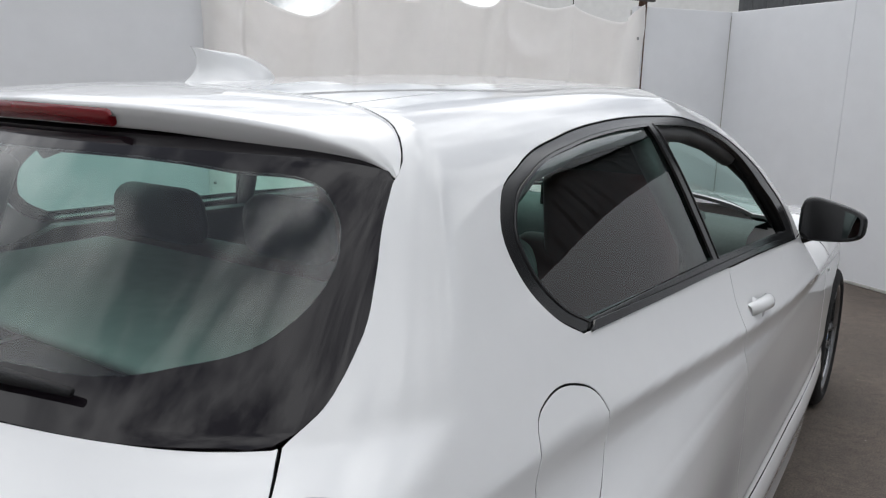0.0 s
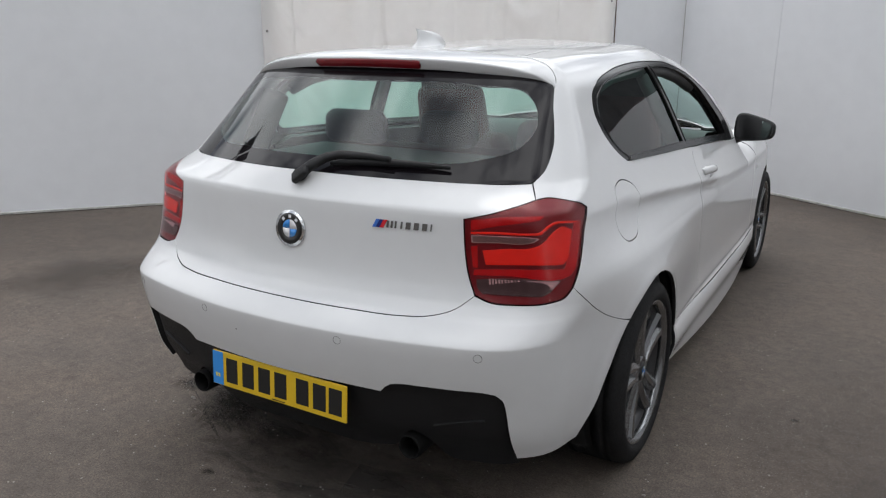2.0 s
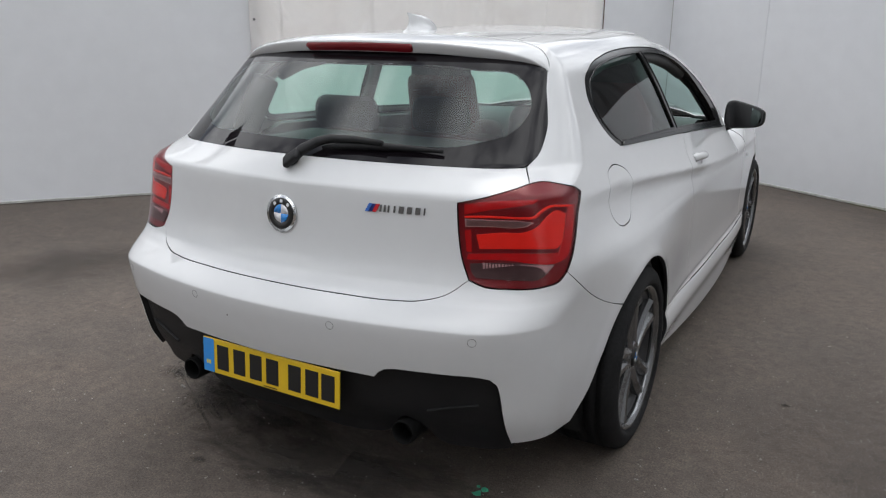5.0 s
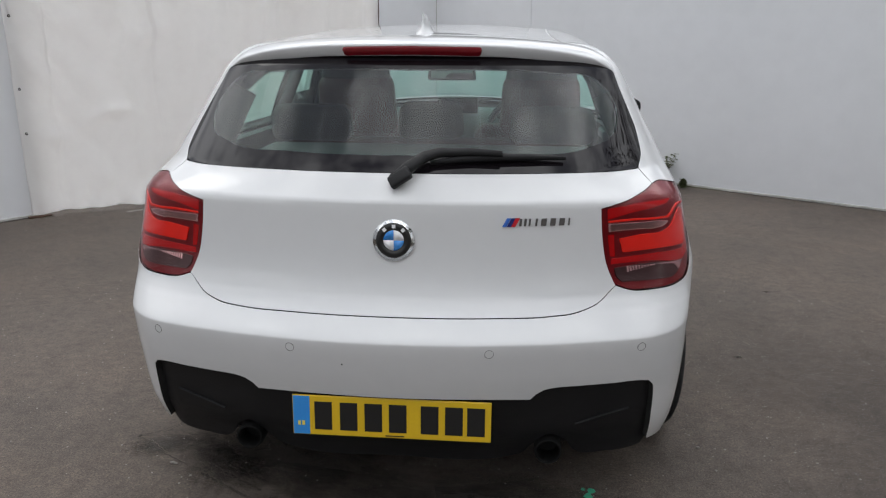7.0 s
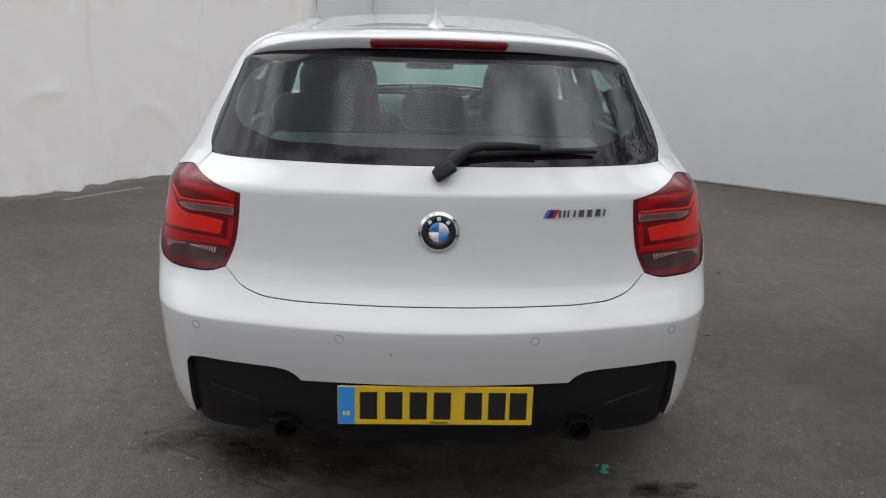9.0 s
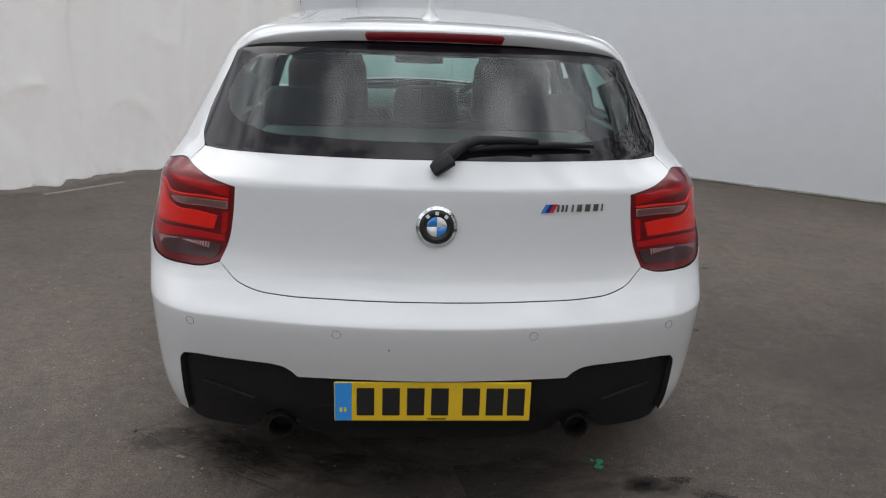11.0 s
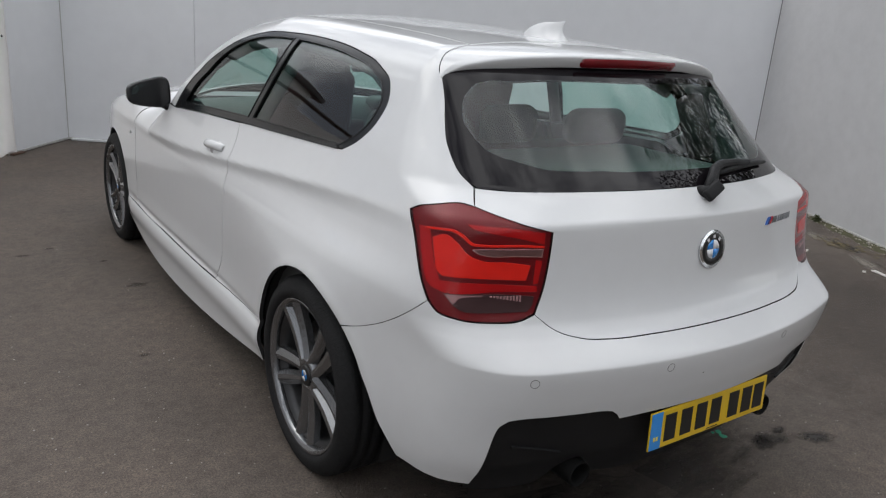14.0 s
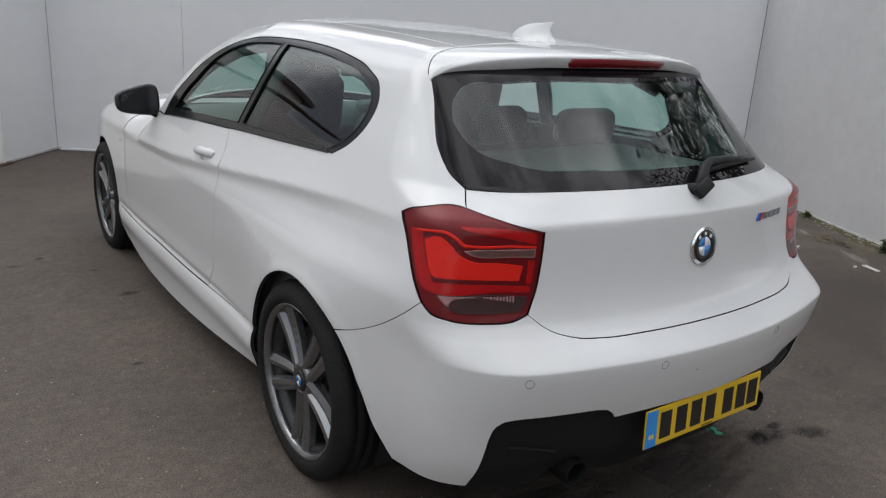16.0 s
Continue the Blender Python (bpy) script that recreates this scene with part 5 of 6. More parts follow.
part("parcel_shelf", box((1.14, 0.50, 0.025), (0, 0.72, 0.955), 0.010, 2), SHELF, car)
part("cabin_floor", box((1.40, 2.6, 0.04), (0, 1.95, 0.36), 0.01, 1), TRIM, car)
bm = bmesh.new()
prof = [(2.42, 0.55), (2.38, 0.75), (2.40, 0.86), (2.46, 0.925), (2.56, 0.945), (2.72, 0.935), (2.78, 0.90)]
rows = [[bm.verts.new((x, y - 0.16 * (x / 0.68) ** 2, z)) for y, z in prof] for x in [-0.68 + 1.36 * k / 16 for k in range(17)]]
for p, q in zip(rows, rows[1:]):
    for k in range(len(prof) - 1):
        bm.faces.new((p[k], p[k + 1], q[k + 1], q[k]))
bmesh.ops.recalc_face_normals(bm, faces=bm.faces[:])
dash = part("dashboard", bm, TRIM, car)
part("instrument_hood", box((0.30, 0.14, 0.07), (0.36, 2.42, 0.935), 0.03, 3), TRIM, dash)
part("screen", box((0.22, 0.02, 0.09), (0.0, 2.47, 0.965), 0.006, 2), GLOSS_BLACK, dash)
ring = [Vector((0.36 + 0.185 * math.cos(k / 32 * math.tau), 2.16 + 0.07 * math.sin(k / 32 * math.tau), 0.86 + 0.17 * math.sin(k / 32 * math.tau))) for k in range(33)]
wheel_rim = part("steering_wheel", tube(ring, 0.016, 10, False), LEATHER, car)
part("steering_hub", joined(box((0.15, 0.05, 0.11), (0.36, 2.19, 0.855), 0.03, 3), box((0.34, 0.02, 0.03), (0.36, 2.17, 0.86), 0.008, 2), tube([(0.36, 2.2, 0.85), (0.36, 2.44, 0.80)], 0.03, 12)), TRIM, wheel_rim)
inner = part("rear_view_mirror", joined(cushion((0.23, 0.035, 0.065), (0, 2.02, 1.160), 0.016), tube([(0, 2.03, 1.175), (0, 2.09, 1.335)], 0.010, 8)), TRIM, car)
part("mirror_face", box((0.20, 0.002, 0.048), (0, 2.001, 1.160), 0.0), MIRROR, inner, smooth=False)
head = [(0, 0.80), (0.46, 0.78), (0.50, 1.1), (0.50, 1.8), (0.46, 2.0), (0.30, 2.10), (0, 2.14)]
panel("headliner", [loop_of(both_ways(head))], HEADLINER, car, lay=topped, depth=0.035, rim=0, gap=0, step=0.06)
for x in (1, -1):
    card = [(q[0] + 0.55, q[1], 1) for q in [(1.66, 0.38), (2.90, 0.38), (2.60, 0.87), (2.33, 0.915), (1.63, 0.955)]]
    panel("door_card", [loop_of([(x * q[0], *q[1:]) for q in card])], TRIM, car, depth=0.055, rim=0.02, gap=0, step=0.05)
    rear_card = [(q[0] + 0.55, q[1], 1) for q in [(0.95, 0.45), (1.60, 0.45), (1.60, 0.965), (0.90, 0.99), (0.80, 0.95)]]
    panel("rear_trim", [loop_of([(x * q[0], *q[1:]) for q in rear_card])], TRIM, car, depth=0.055, rim=0.02, gap=0, step=0.05)
    part("door_pull", box((0.03, 0.20, 0.05), (x * 0.755, 2.15, 0.865), 0.012, 3), STEEL, car)
    # pillar linings
    for line, r in (([(1.50, 1.27), (1.565, 0.98)], 0.026), ([(2.06, 1.26), (2.20, 1.14), (2.36, 0.97)], 0.024), ([(0.72, 1.20), (0.70, 1.0)], 0.05), ([(0.84, 1.20), (0.95, 1.242), (1.15, 1.274), (1.35, 1.286), (1.6, 1.288), (1.8, 1.277), (1.95, 1.25), (2.06, 1.20)], 0.024)):
        pts = flat([(x * (y + 0.55), z) for y, z in line])
        nn = slope(pts)
        part("pillar_trim", tube([Vector(p) - Vector(q) * (r + 0.012) for p, q in zip(pts, nn)], r, 10), TRIM, car)

# ---- tarpaulin hung across the opening in the left wall ----
TARP = material("white_tarpaulin", (0.93, 0.92, 0.91), 0.5, vary=0.03, scale=1.6, bump=0.05, bump_scale=5)
tn, tl = TARP.node_tree.nodes, TARP.node_tree.links
glow, blend = tn.new("ShaderNodeBsdfTranslucent"), tn.new("ShaderNodeMixShader")
glow.inputs["Color"].default_value = (0.97, 0.955, 0.94, 1)
blend.inputs[0].default_value = 0.55
tl.new(tn["Principled BSDF"].outputs[0], blend.inputs[1])
tl.new(glow.outputs[0], blend.inputs[2])
tl.new(blend.outputs[0], tn["Material Output"].inputs["Surface"])


def tarpaulin():
    start, end = CORNER + LEFT_WAY * 0.885, CORNER + LEFT_WAY * 4.36
    length = (end - start).length
    way = (end - start).normalized()
    inward = Vector((-way.y, way.x, 0))
    if inward.y > 0:
        inward = -inward
    nx, nz = 240, 110
    hooks = [0.0, 0.184, 0.347, 0.492, 0.688, 0.917, 1.0]
    hung, slack = (2.055, 2.02, 2.065, 2.07, 2.06, 2.04, 2.10), (0.155, 0.075, 0.125, 0.11, 0.25, 0.05)
    # slack bights, each sagging between two tight places
    swags = [(0.10, 0.43, 22, 0.045, 0.035, 0.06), (0.11, 0.36, -14, 0.05, 0.022, -0.04), (0.10, 0.27, 30, 0.045, 0.03, 0.05), (0.24, 0.15, -30, 0.05, 0.05, 0.06), (0.30, 0.80, 16, 0.07, 0.05, 0.05), (0.47, 0.52, 12, 0.06, 0.04, 0.045), (0.58, 0.30, -18, 0.07, 0.035, 0.05), (0.70, 0.66, 20, 0.06, 0.045, 0.055), (0.80, 0.42, -12, 0.05, 0.03, 0.05), (0.90, 0.72, 25, 0.05, 0.04, 0.05), (0.93, 0.28, 18, 0.05, 0.035, 0.045)]
    bm = bmesh.new()
    rows = []
    for i in range(nx + 1):
        u = i / nx
        k = max(j for j in range(len(hooks) - 1) if hooks[j] <= u) if u < 1 else len(hooks) - 2
        v = (u - hooks[k]) / (hooks[k + 1] - hooks[k])
        top = hung[k] + (hung[k + 1] - hung[k]) * v - slack[k] * (1 - abs(2 * v - 1) ** 1.6)
        col = []
        for j in range(nz + 1):
            h = j / nz
            near, lip = math.exp(-(1 - h) * 3.2), math.exp(-(((1 - h) / 0.05) ** 2))
            fold = 0.12 * noise.noise(Vector((u * 7 + 0.3 * h, h * 0.5, 2.0))) + 0.042 * noise.noise(Vector((u * 21 + 1.1 * h, h * 0.8, 7.0)))
            rumple = 0.05 * noise.noise(Vector((u * 34, h * 14, 3.0))) * math.exp(-h * 8) + 0.010 * noise.noise(Vector((u * 26 + h * 9, h * 11 - u * 8, 13.0)))
            diagonal = slack[k] * (0.55 * near * math.cos((v - 0.5) * math.tau) + 0.35 * lip * math.sin(math.pi * v))
            foot = (0.10 * (1 - h) ** 5 + 0.10 * (1 - h) ** 16) * (0.55 + 0.6 * noise.noise(Vector((u * 7, 0.3, 9.0)))) * math.sin(math.pi * min(1, u * 1.02)) ** 0.5
            tug = 0.10 * max(0.0, 1 - (1 - u) / 0.22) * (noise.noise(Vector((h * 9 + (1 - u) * 14, 4.0, (1 - u) * 3))) if u > 0.78 else 0.0)
            edge = min(1.0, u / 0.07, (1 - u) / 0.07)
            off = 0.045 + edge * (fold + rumple + tug + diagonal + max(0.0, foot) + sum(1.0 * d * math.exp(-(((h - h0 - bend * (u - u0) ** 2) / tall) ** 2) - ((u - u0) / wide) ** 2) for u0, h0, bend, wide, tall, d in swags))
            z = 0.012 + (top - 0.012) * h + (0.02 * noise.noise(Vector((u * 25, 1.0, 0))) + 0.012 if j == 0 else 0)
            col.append(bm.verts.new(start + way * (u * length + 0.02 * noise.noise(Vector((h * 6, u * 9, 5.0)))) + inward * off + Vector((0, 0, max(0.008, z)))))
        rows.append(col)
    for a, b in zip(rows, rows[1:]):
        for j in range(nz):
            bm.faces.new((a[j], b[j], b[j + 1], a[j + 1]))
    places = [[v.co for v in col] for col in rows]
    spots = [[c.copy() for c in col] for col in places]
    ob = mesh_object("tarpaulin", bm, TARP)
    thick = ob.modifiers.new("thickness", "SOLIDIFY")
    thick.thickness = 0.003
    tagged(ob, "creased off-white tarpaulin hung between posts, its hem on the ground", "tarpaulin")
    return ob, spots, start, end, way, inward, hooks, length


tarp, t_spots, t_start, t_end, t_way, t_in, hooks, t_length = tarpaulin()
# eyelets down the free edges
for along_edge, heights in ((3, (1.78, 0.98)), (-4, (1.95, 1.445, 0.95, 0.62))):
    for h in heights:
        at_edge = min(t_spots[along_edge], key=lambda c: abs(c.z - h)) + t_in * 0.004
        ring = tube([Vector((0.007 * math.cos(k / 12 * math.tau), 0, 0.007 * math.sin(k / 12 * math.tau))) for k in range(13)], 0.0035, 6, False)
        ob = part("eyelet", ring, EXHAUST, tarp)
        ob.matrix_local = Matrix.Translation(at_edge) @ Matrix.Rotation(math.atan2(t_way.y, t_way.x), 4, "Z")
# posts that carry it
for k, (d, h, label) in enumerate(((0.845, 2.5, "rusty brown steel post beside the white wall"), (4.30, 2.5, "rusty brown steel post behind the tarpaulin"))):
    post = mesh_object("steel_post", joined(box((0.07, 0.012, h), (0, 0, h / 2), 0.002, 1), box((0.012, 0.06, h), (0, 0.034, h / 2), 0.002, 1), box((0.16, 0.16, 0.012), (0, 0.03, 0.008), 0.002, 1)), RUST, smooth=False)
    post.matrix_world = Matrix.Translation(CORNER + LEFT_WAY * d - t_in * 0.06) @ Matrix.Rotation(math.atan2(t_way.y, t_way.x), 4, "Z")
    tagged(post, label, "post")
BEAM = material("weathered_grey_steel", (0.075, 0.070, 0.066), 0.6, metal=0.4, vary=0.3, scale=9)
beam_a, beam_b = t_start - t_way * 0.10 + Vector((0, 0, 2.10)), t_start + t_way * t_length + Vector((0, 0, 2.20))
beam_dir = (beam_b - beam_a).normalized()
turn = Matrix((beam_dir, t_in, beam_dir.cross(t_in))).transposed().to_4x4()
rail = mesh_object("top_rail", box(((beam_b - beam_a).length, 0.045, 0.040), (0, 0, 0), 0.004, 1), BEAM, smooth=False)
rail.matrix_world = Matrix.Translation((beam_a + beam_b) / 2 + t_in * 0.02) @ turn
tagged(rail, "weathered dark steel rail along the tarpaulin's top", "rail")
for k, u in enumerate(hooks[1:-1]):
    head_of = t_spots[round(u * 240)][-1]
    up = beam_a.z + (beam_b.z - beam_a.z) * u - 0.01
    tie = mesh_object("tie", tube([head_of + Vector((0, 0, -0.02)), Vector((head_of.x, head_of.y, up))], 0.004, 6), EXHAUST)
    tagged(tie, "short dark wire tie from the rail to the tarpaulin", "tie", group="ties of the tarpaulin")

# ---- buildings over the walls ----
STUCCO = material("white_stucco", (0.80, 0.80, 0.79), 0.8, vary=0.05, scale=1.5, bump=0.1)
CLADDING = material("grey_corrugated_steel", (0.10, 0.105, 0.11), 0.45, metal=0.5, vary=0.12, scale=3)
house = tagged(new("building"), "dark grey corrugated steel shed behind the wall", "building")
bm = bmesh.new()
feet, heads = [], []
for i in range(361):
    x = -4.5 + 9.0 * i / 360
    w = 0.02 * max(-0.7, min(0.7, math.sin(i * math.tau / 10) * 1.3))
    feet.append(bm.verts.new((x, -0.12 + w, 0)))
    heads.append(bm.verts.new((x, -0.12 + w, 3.5)))
for k in range(360):
    bm.faces.new((feet[k], feet[k + 1], heads[k + 1], heads[k]))
part("wall", bm, CLADDING, house, smooth=False)
part("wall_frame", box((8.9, 0.20, 3.4), (0, 0.02, 1.7), 0.01, 1), CLADDING, house, smooth=False)
bm = bmesh.new()
rows = []
for i in range(241):
    x = -4.7 + 9.4 * i / 240
    w = 0.018 * math.copysign(abs(math.sin(i * math.tau / 8)) ** 0.5, math.sin(i * math.tau / 8))
    rows.append([bm.verts.new((x, -0.30 + w * 0.3, 3.40 + w)), bm.verts.new((x, -0.30 + w, 3.42 + w)), bm.verts.new((x, 1.2 + w, 4.3 + w))])
for a, b in zip(rows, rows[1:]):
    for k in range(2):
        bm.faces.new((a[k], b[k], b[k + 1], a[k + 1]))
part("roof", bm, CLADDING, house, smooth=False)
house.matrix_world = Matrix.Translation(CORNER + RIGHT_WAY * 2.0 + Vector((1.2, 2.6, 0))) @ Matrix.Rotation(math.atan2(RIGHT_WAY.y, RIGHT_WAY.x), 4, "Z")

white_house = tagged(new("building"), "plain white stucco building behind the yard's corner", "building")
part("wall", box((3.6, 3.0, 4.2), (-3.15, 12.2, 2.1), 0.02, 1), STUCCO, white_house, smooth=False)
part("roof", box((3.9, 3.3, 0.14), (-3.15, 12.2, 4.27), 0.02, 1), CLADDING, white_house, smooth=False)

# ---- floodlight mast over the yard, which the back window mirrors ----
mast = tagged(new("floodlight_mast"), "tall dark steel mast with two floodlights beside the yard", "floodlight")
part("pole", tube([(0, 0, 0), (0, 0, 6.5), (0, 0, 13.0)], 0.09, 12, radii=[0.11, 0.085, 0.06]), EXHAUST, mast)
part("cross_arm", box((0.10, 1.5, 0.08), (0, 0, 13.0), 0.01, 1), EXHAUST, mast)
for y in (-0.62, 0.62):
    head_lamp = part("floodlight", joined(box((0.20, 1.0, 1.25), (0.12, y, 13.70), 0.02, 1), box((0.04, 0.08, 0.2), (0.02, y, 13.06), 0.005, 1)), EXHAUST, mast)
    part("lamp_glass", box((0.01, 0.90, 1.12), (0.226, y, 13.70), 0.002, 1), INK, head_lamp)
mast.matrix_world = pose(-20.9, 2.8, 0.0, 0, 0, 0)

# ---- weeds and litter ----
LEAF = material("weed_leaf", (0.095, 0.115, 0.045), 0.7, vary=0.3, scale=30)
STALK = material("dry_stalk", (0.16, 0.13, 0.07), 0.8, vary=0.2, scale=30)


def weed(at, height, stems, seed, label):
    rnd = random.Random(seed)
    root = new("weed")
    stalks, leaves = [], bmesh.new()
    for _ in range(stems):
        a, lean = rnd.uniform(0, math.tau), rnd.uniform(0.05, 0.35)
        h = height * rnd.uniform(0.45, 1.0)
        pts = [Vector((math.cos(a) * lean * h * u * u, math.sin(a) * lean * h * u * u, h * u)) for u in (0, 0.25, 0.5, 0.75, 1)]
        stalks.append(tube(pts, 0.002, 5, radii=[0.003, 0.0026, 0.002, 0.0014, 0.0007]))
        for _ in range(int(10 + 26 * h / max(height, 0.01))):
            u = rnd.uniform(0.12, 1.0)
            p = Vector((math.cos(a) * lean * h * u * u, math.sin(a) * lean * h * u * u, h * u))
            d = Vector((rnd.uniform(-1, 1), rnd.uniform(-1, 1), rnd.uniform(-0.2, 0.8))).normalized()
            s = d.cross(Vector((0, 0, 1))).normalized()
            ln, wd = rnd.uniform(0.025, 0.055) * (1.2 - 0.5 * u), rnd.uniform(0.006, 0.014)
            q = [p, p + d * ln * 0.5 + s * wd, p + d * ln - Vector((0, 0, ln * 0.2)), p + d * ln * 0.5 - s * wd]
            leaves.faces.new([leaves.verts.new(c) for c in q])
    part("stalk", joined(*stalks), STALK, root)
    part("foliage", leaves, LEAF, root, smooth=False)
    root.matrix_world = Matrix.Translation(at)
    return tagged(root, label, "weed", group="weeds along the walls")


def by_right(d, out):
    return CORNER + RIGHT_WAY * d + Vector((RIGHT_WAY.y, -RIGHT_WAY.x, 0)) * out


def by_return(d, out):
    return FAR_RIGHT + BACK_WAY * d + Vector((BACK_WAY.y, -BACK_WAY.x, 0)) * out


weed(by_right(2.78, 0.10), 0.32, 11, 1, "green weed with thin stalks at the wall's foot")
weed(by_right(2.95, 0.08), 0.08, 9, 2, "low green weed at the wall's foot")
weed(by_right(6.0, 0.07), 0.17, 4, 3, "sparse weed at the wall's foot")
weed(by_right(6.5, 0.06), 0.08, 6, 4, "low green weed at the wall's foot")
weed(by_return(0.25, 0.10), 0.13, 8, 5, "low green weed in the wall's corner")
weed(by_return(2.3, 0.10), 0.14, 7, 6, "green weed at the wall's foot")
weed(by_return(1.3, 0.06), 0.05, 6, 7, "low green weed at the wall's foot")

MUD = material("moss_and_dirt", (0.075, 0.072, 0.036), 0.95, vary=0.4, scale=9, bump=0.5)


def dirt_strip(name, start, way, out, length, width, seed, label):
    """A low uneven bank of dirt along a wall's foot."""
    bm = bmesh.new()
    rows = []
    n = int(length / 0.06)
    for i in range(n + 1):
        d = length * i / n
        w = width * (0.35 + 0.9 * abs(noise.noise(Vector((d * 1.7, seed, 0)))))
        w *= min(1, d / 0.2, (length - d) / 0.2) + 0.02
        row = []
        for k in range(6):
            v = k / 5
            z = 0.016 * (1 - v) * (0.5 + abs(noise.noise(Vector((d * 8, v * 4, seed))))) - 0.0035 * v
            row.append(bm.verts.new(start + way * d + out * w * v + Vector((0, 0, z))))
        rows.append(row)
    for a, b in zip(rows, rows[1:]):
        for k in range(5):
            bm.faces.new((a[k], b[k], b[k + 1], a[k + 1]))
    bmesh.ops.recalc_face_normals(bm, faces=bm.faces[:])
    return tagged(mesh_object(name, bm, MUD), label, "dirt", kind="stuff")


dirt_strip("dirt", by_return(0.0, 0.0), BACK_WAY, Vector((BACK_WAY.y, -BACK_WAY.x, 0)), 3.4, 0.24, 3.0, "moss and loose dirt along the white wall's foot")
dirt_strip("dirt", by_right(4.6, 0.0), RIGHT_WAY, Vector((RIGHT_WAY.y, -RIGHT_WAY.x, 0)), 2.0, 0.09, 5.0, "moss and loose dirt along the white wall's foot")
dirt_strip("dirt", by_right(2.2, 0.0), RIGHT_WAY, Vector((RIGHT_WAY.y, -RIGHT_WAY.x, 0)), 1.2, 0.06, 8.0, "thin dirt along the white wall's foot")

# worn painted lines on the concrete
PAINT = material("worn_white_road_paint", (0.55, 0.54, 0.52), 0.8, vary=0.35, scale=18)


FADED = material("faded_road_paint", (0.24, 0.22, 0.20), 0.85, vary=0.4, scale=16)


def painted_line(a, b, width, label, mat=None):
    a, b = Vector((*a, 0)), Vector((*b, 0))
    d = (b - a).normalized()
    s = Vector((-d.y, d.x, 0))
    n = max(4, int((b - a).length / 0.03))
    bm = bmesh.new()
    rows = []
    for i in range(n + 1):
        p = a.lerp(b, i / n)
        w = width / 2
        e = 0.006 * noise.noise(p * 30)
        rows.append([bm.verts.new(p + s * (w + e) + Vector((0, 0, 0.002))), bm.verts.new(p - s * (w - e) + Vector((0, 0, 0.002)))])
    for p, q in zip(rows, rows[1:]):
        bm.faces.new((p[0], p[1], q[1], q[0]))
    bmesh.ops.recalc_face_normals(bm, faces=bm.faces[:])
    tagged(mesh_object("painted_line", bm, mat or PAINT), label, "road marking", kind="structure")


painted_line((2.885, 2.01), (3.20, 1.78), 0.05, "short worn white line painted on the concrete")
painted_line((-2.66, 3.76), (-2.24, 4.22), 0.05, "short faded line painted beside the tarpaulin", FADED)
painted_line((3.95, 3.72), (4.65, 3.26), 0.03, "thin pale line painted along the wall")

# scrap, stains and stones
SCRAP = material("green_paper_scrap", (0.05, 0.36, 0.22), 0.7, vary=0.2, scale=60)
bm = bmesh.new()
rnd = random.Random(4)
for cx, cy, r in ((0.0, 0.0, 0.017), (0.012, 0.028, 0.013), (-0.014, 0.036, 0.007)):
    ring = [bm.verts.new((cx + r * rnd.uniform(0.6, 1.1) * math.cos(k / 9 * math.tau), cy + r * rnd.uniform(0.6, 1.1) * math.sin(k / 9 * math.tau), 0.003 + rnd.uniform(0, 0.005))) for k in range(9)]
    bm.faces.new(ring)
scrap = mesh_object("paper_scrap", bm, SCRAP, smooth=False)
scrap.location = (0.554, 0.30, 0)
scrap.modifiers.new("thickness", "SOLIDIFY").thickness = 0.001
tagged(scrap, "torn scrap of green paper on the concrete", "litter")

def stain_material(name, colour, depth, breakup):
    """A stain or patch of painted shade that fades out towards its own ragged edge."""
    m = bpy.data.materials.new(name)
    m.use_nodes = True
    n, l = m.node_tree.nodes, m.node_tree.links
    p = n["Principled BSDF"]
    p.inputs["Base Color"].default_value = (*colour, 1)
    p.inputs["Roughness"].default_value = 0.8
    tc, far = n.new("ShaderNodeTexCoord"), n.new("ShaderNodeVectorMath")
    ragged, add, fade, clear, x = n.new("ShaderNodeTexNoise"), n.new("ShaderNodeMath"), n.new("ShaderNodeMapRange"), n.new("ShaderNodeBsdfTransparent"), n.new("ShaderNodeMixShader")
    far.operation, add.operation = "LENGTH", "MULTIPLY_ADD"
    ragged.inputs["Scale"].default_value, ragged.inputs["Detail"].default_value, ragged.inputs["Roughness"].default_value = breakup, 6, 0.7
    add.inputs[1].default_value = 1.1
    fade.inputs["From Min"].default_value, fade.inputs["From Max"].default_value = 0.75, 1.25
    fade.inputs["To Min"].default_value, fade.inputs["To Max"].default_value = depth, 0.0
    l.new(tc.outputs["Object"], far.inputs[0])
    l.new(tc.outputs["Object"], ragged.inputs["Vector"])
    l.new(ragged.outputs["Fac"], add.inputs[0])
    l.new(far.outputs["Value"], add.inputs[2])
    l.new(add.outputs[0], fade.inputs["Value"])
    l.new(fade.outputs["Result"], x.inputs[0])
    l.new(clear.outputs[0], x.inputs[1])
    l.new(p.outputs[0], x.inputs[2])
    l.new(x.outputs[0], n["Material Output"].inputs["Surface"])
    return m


# the damp and broken colours also paint the shade under the car
WET_OR_SHADE = stain_material("damp_stain_or_painted_shade", (0.032, 0.027, 0.024), 0.88, 3.2)
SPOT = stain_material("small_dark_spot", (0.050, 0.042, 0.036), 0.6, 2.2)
CRACKED_OR_SHADE = stain_material("broken_surface_or_painted_shade", (0.048, 0.040, 0.034), 0.8, 4.0)
PALE = stain_material("pale_sandy_patch", (0.30, 0.27, 0.23), 0.6, 2.5)


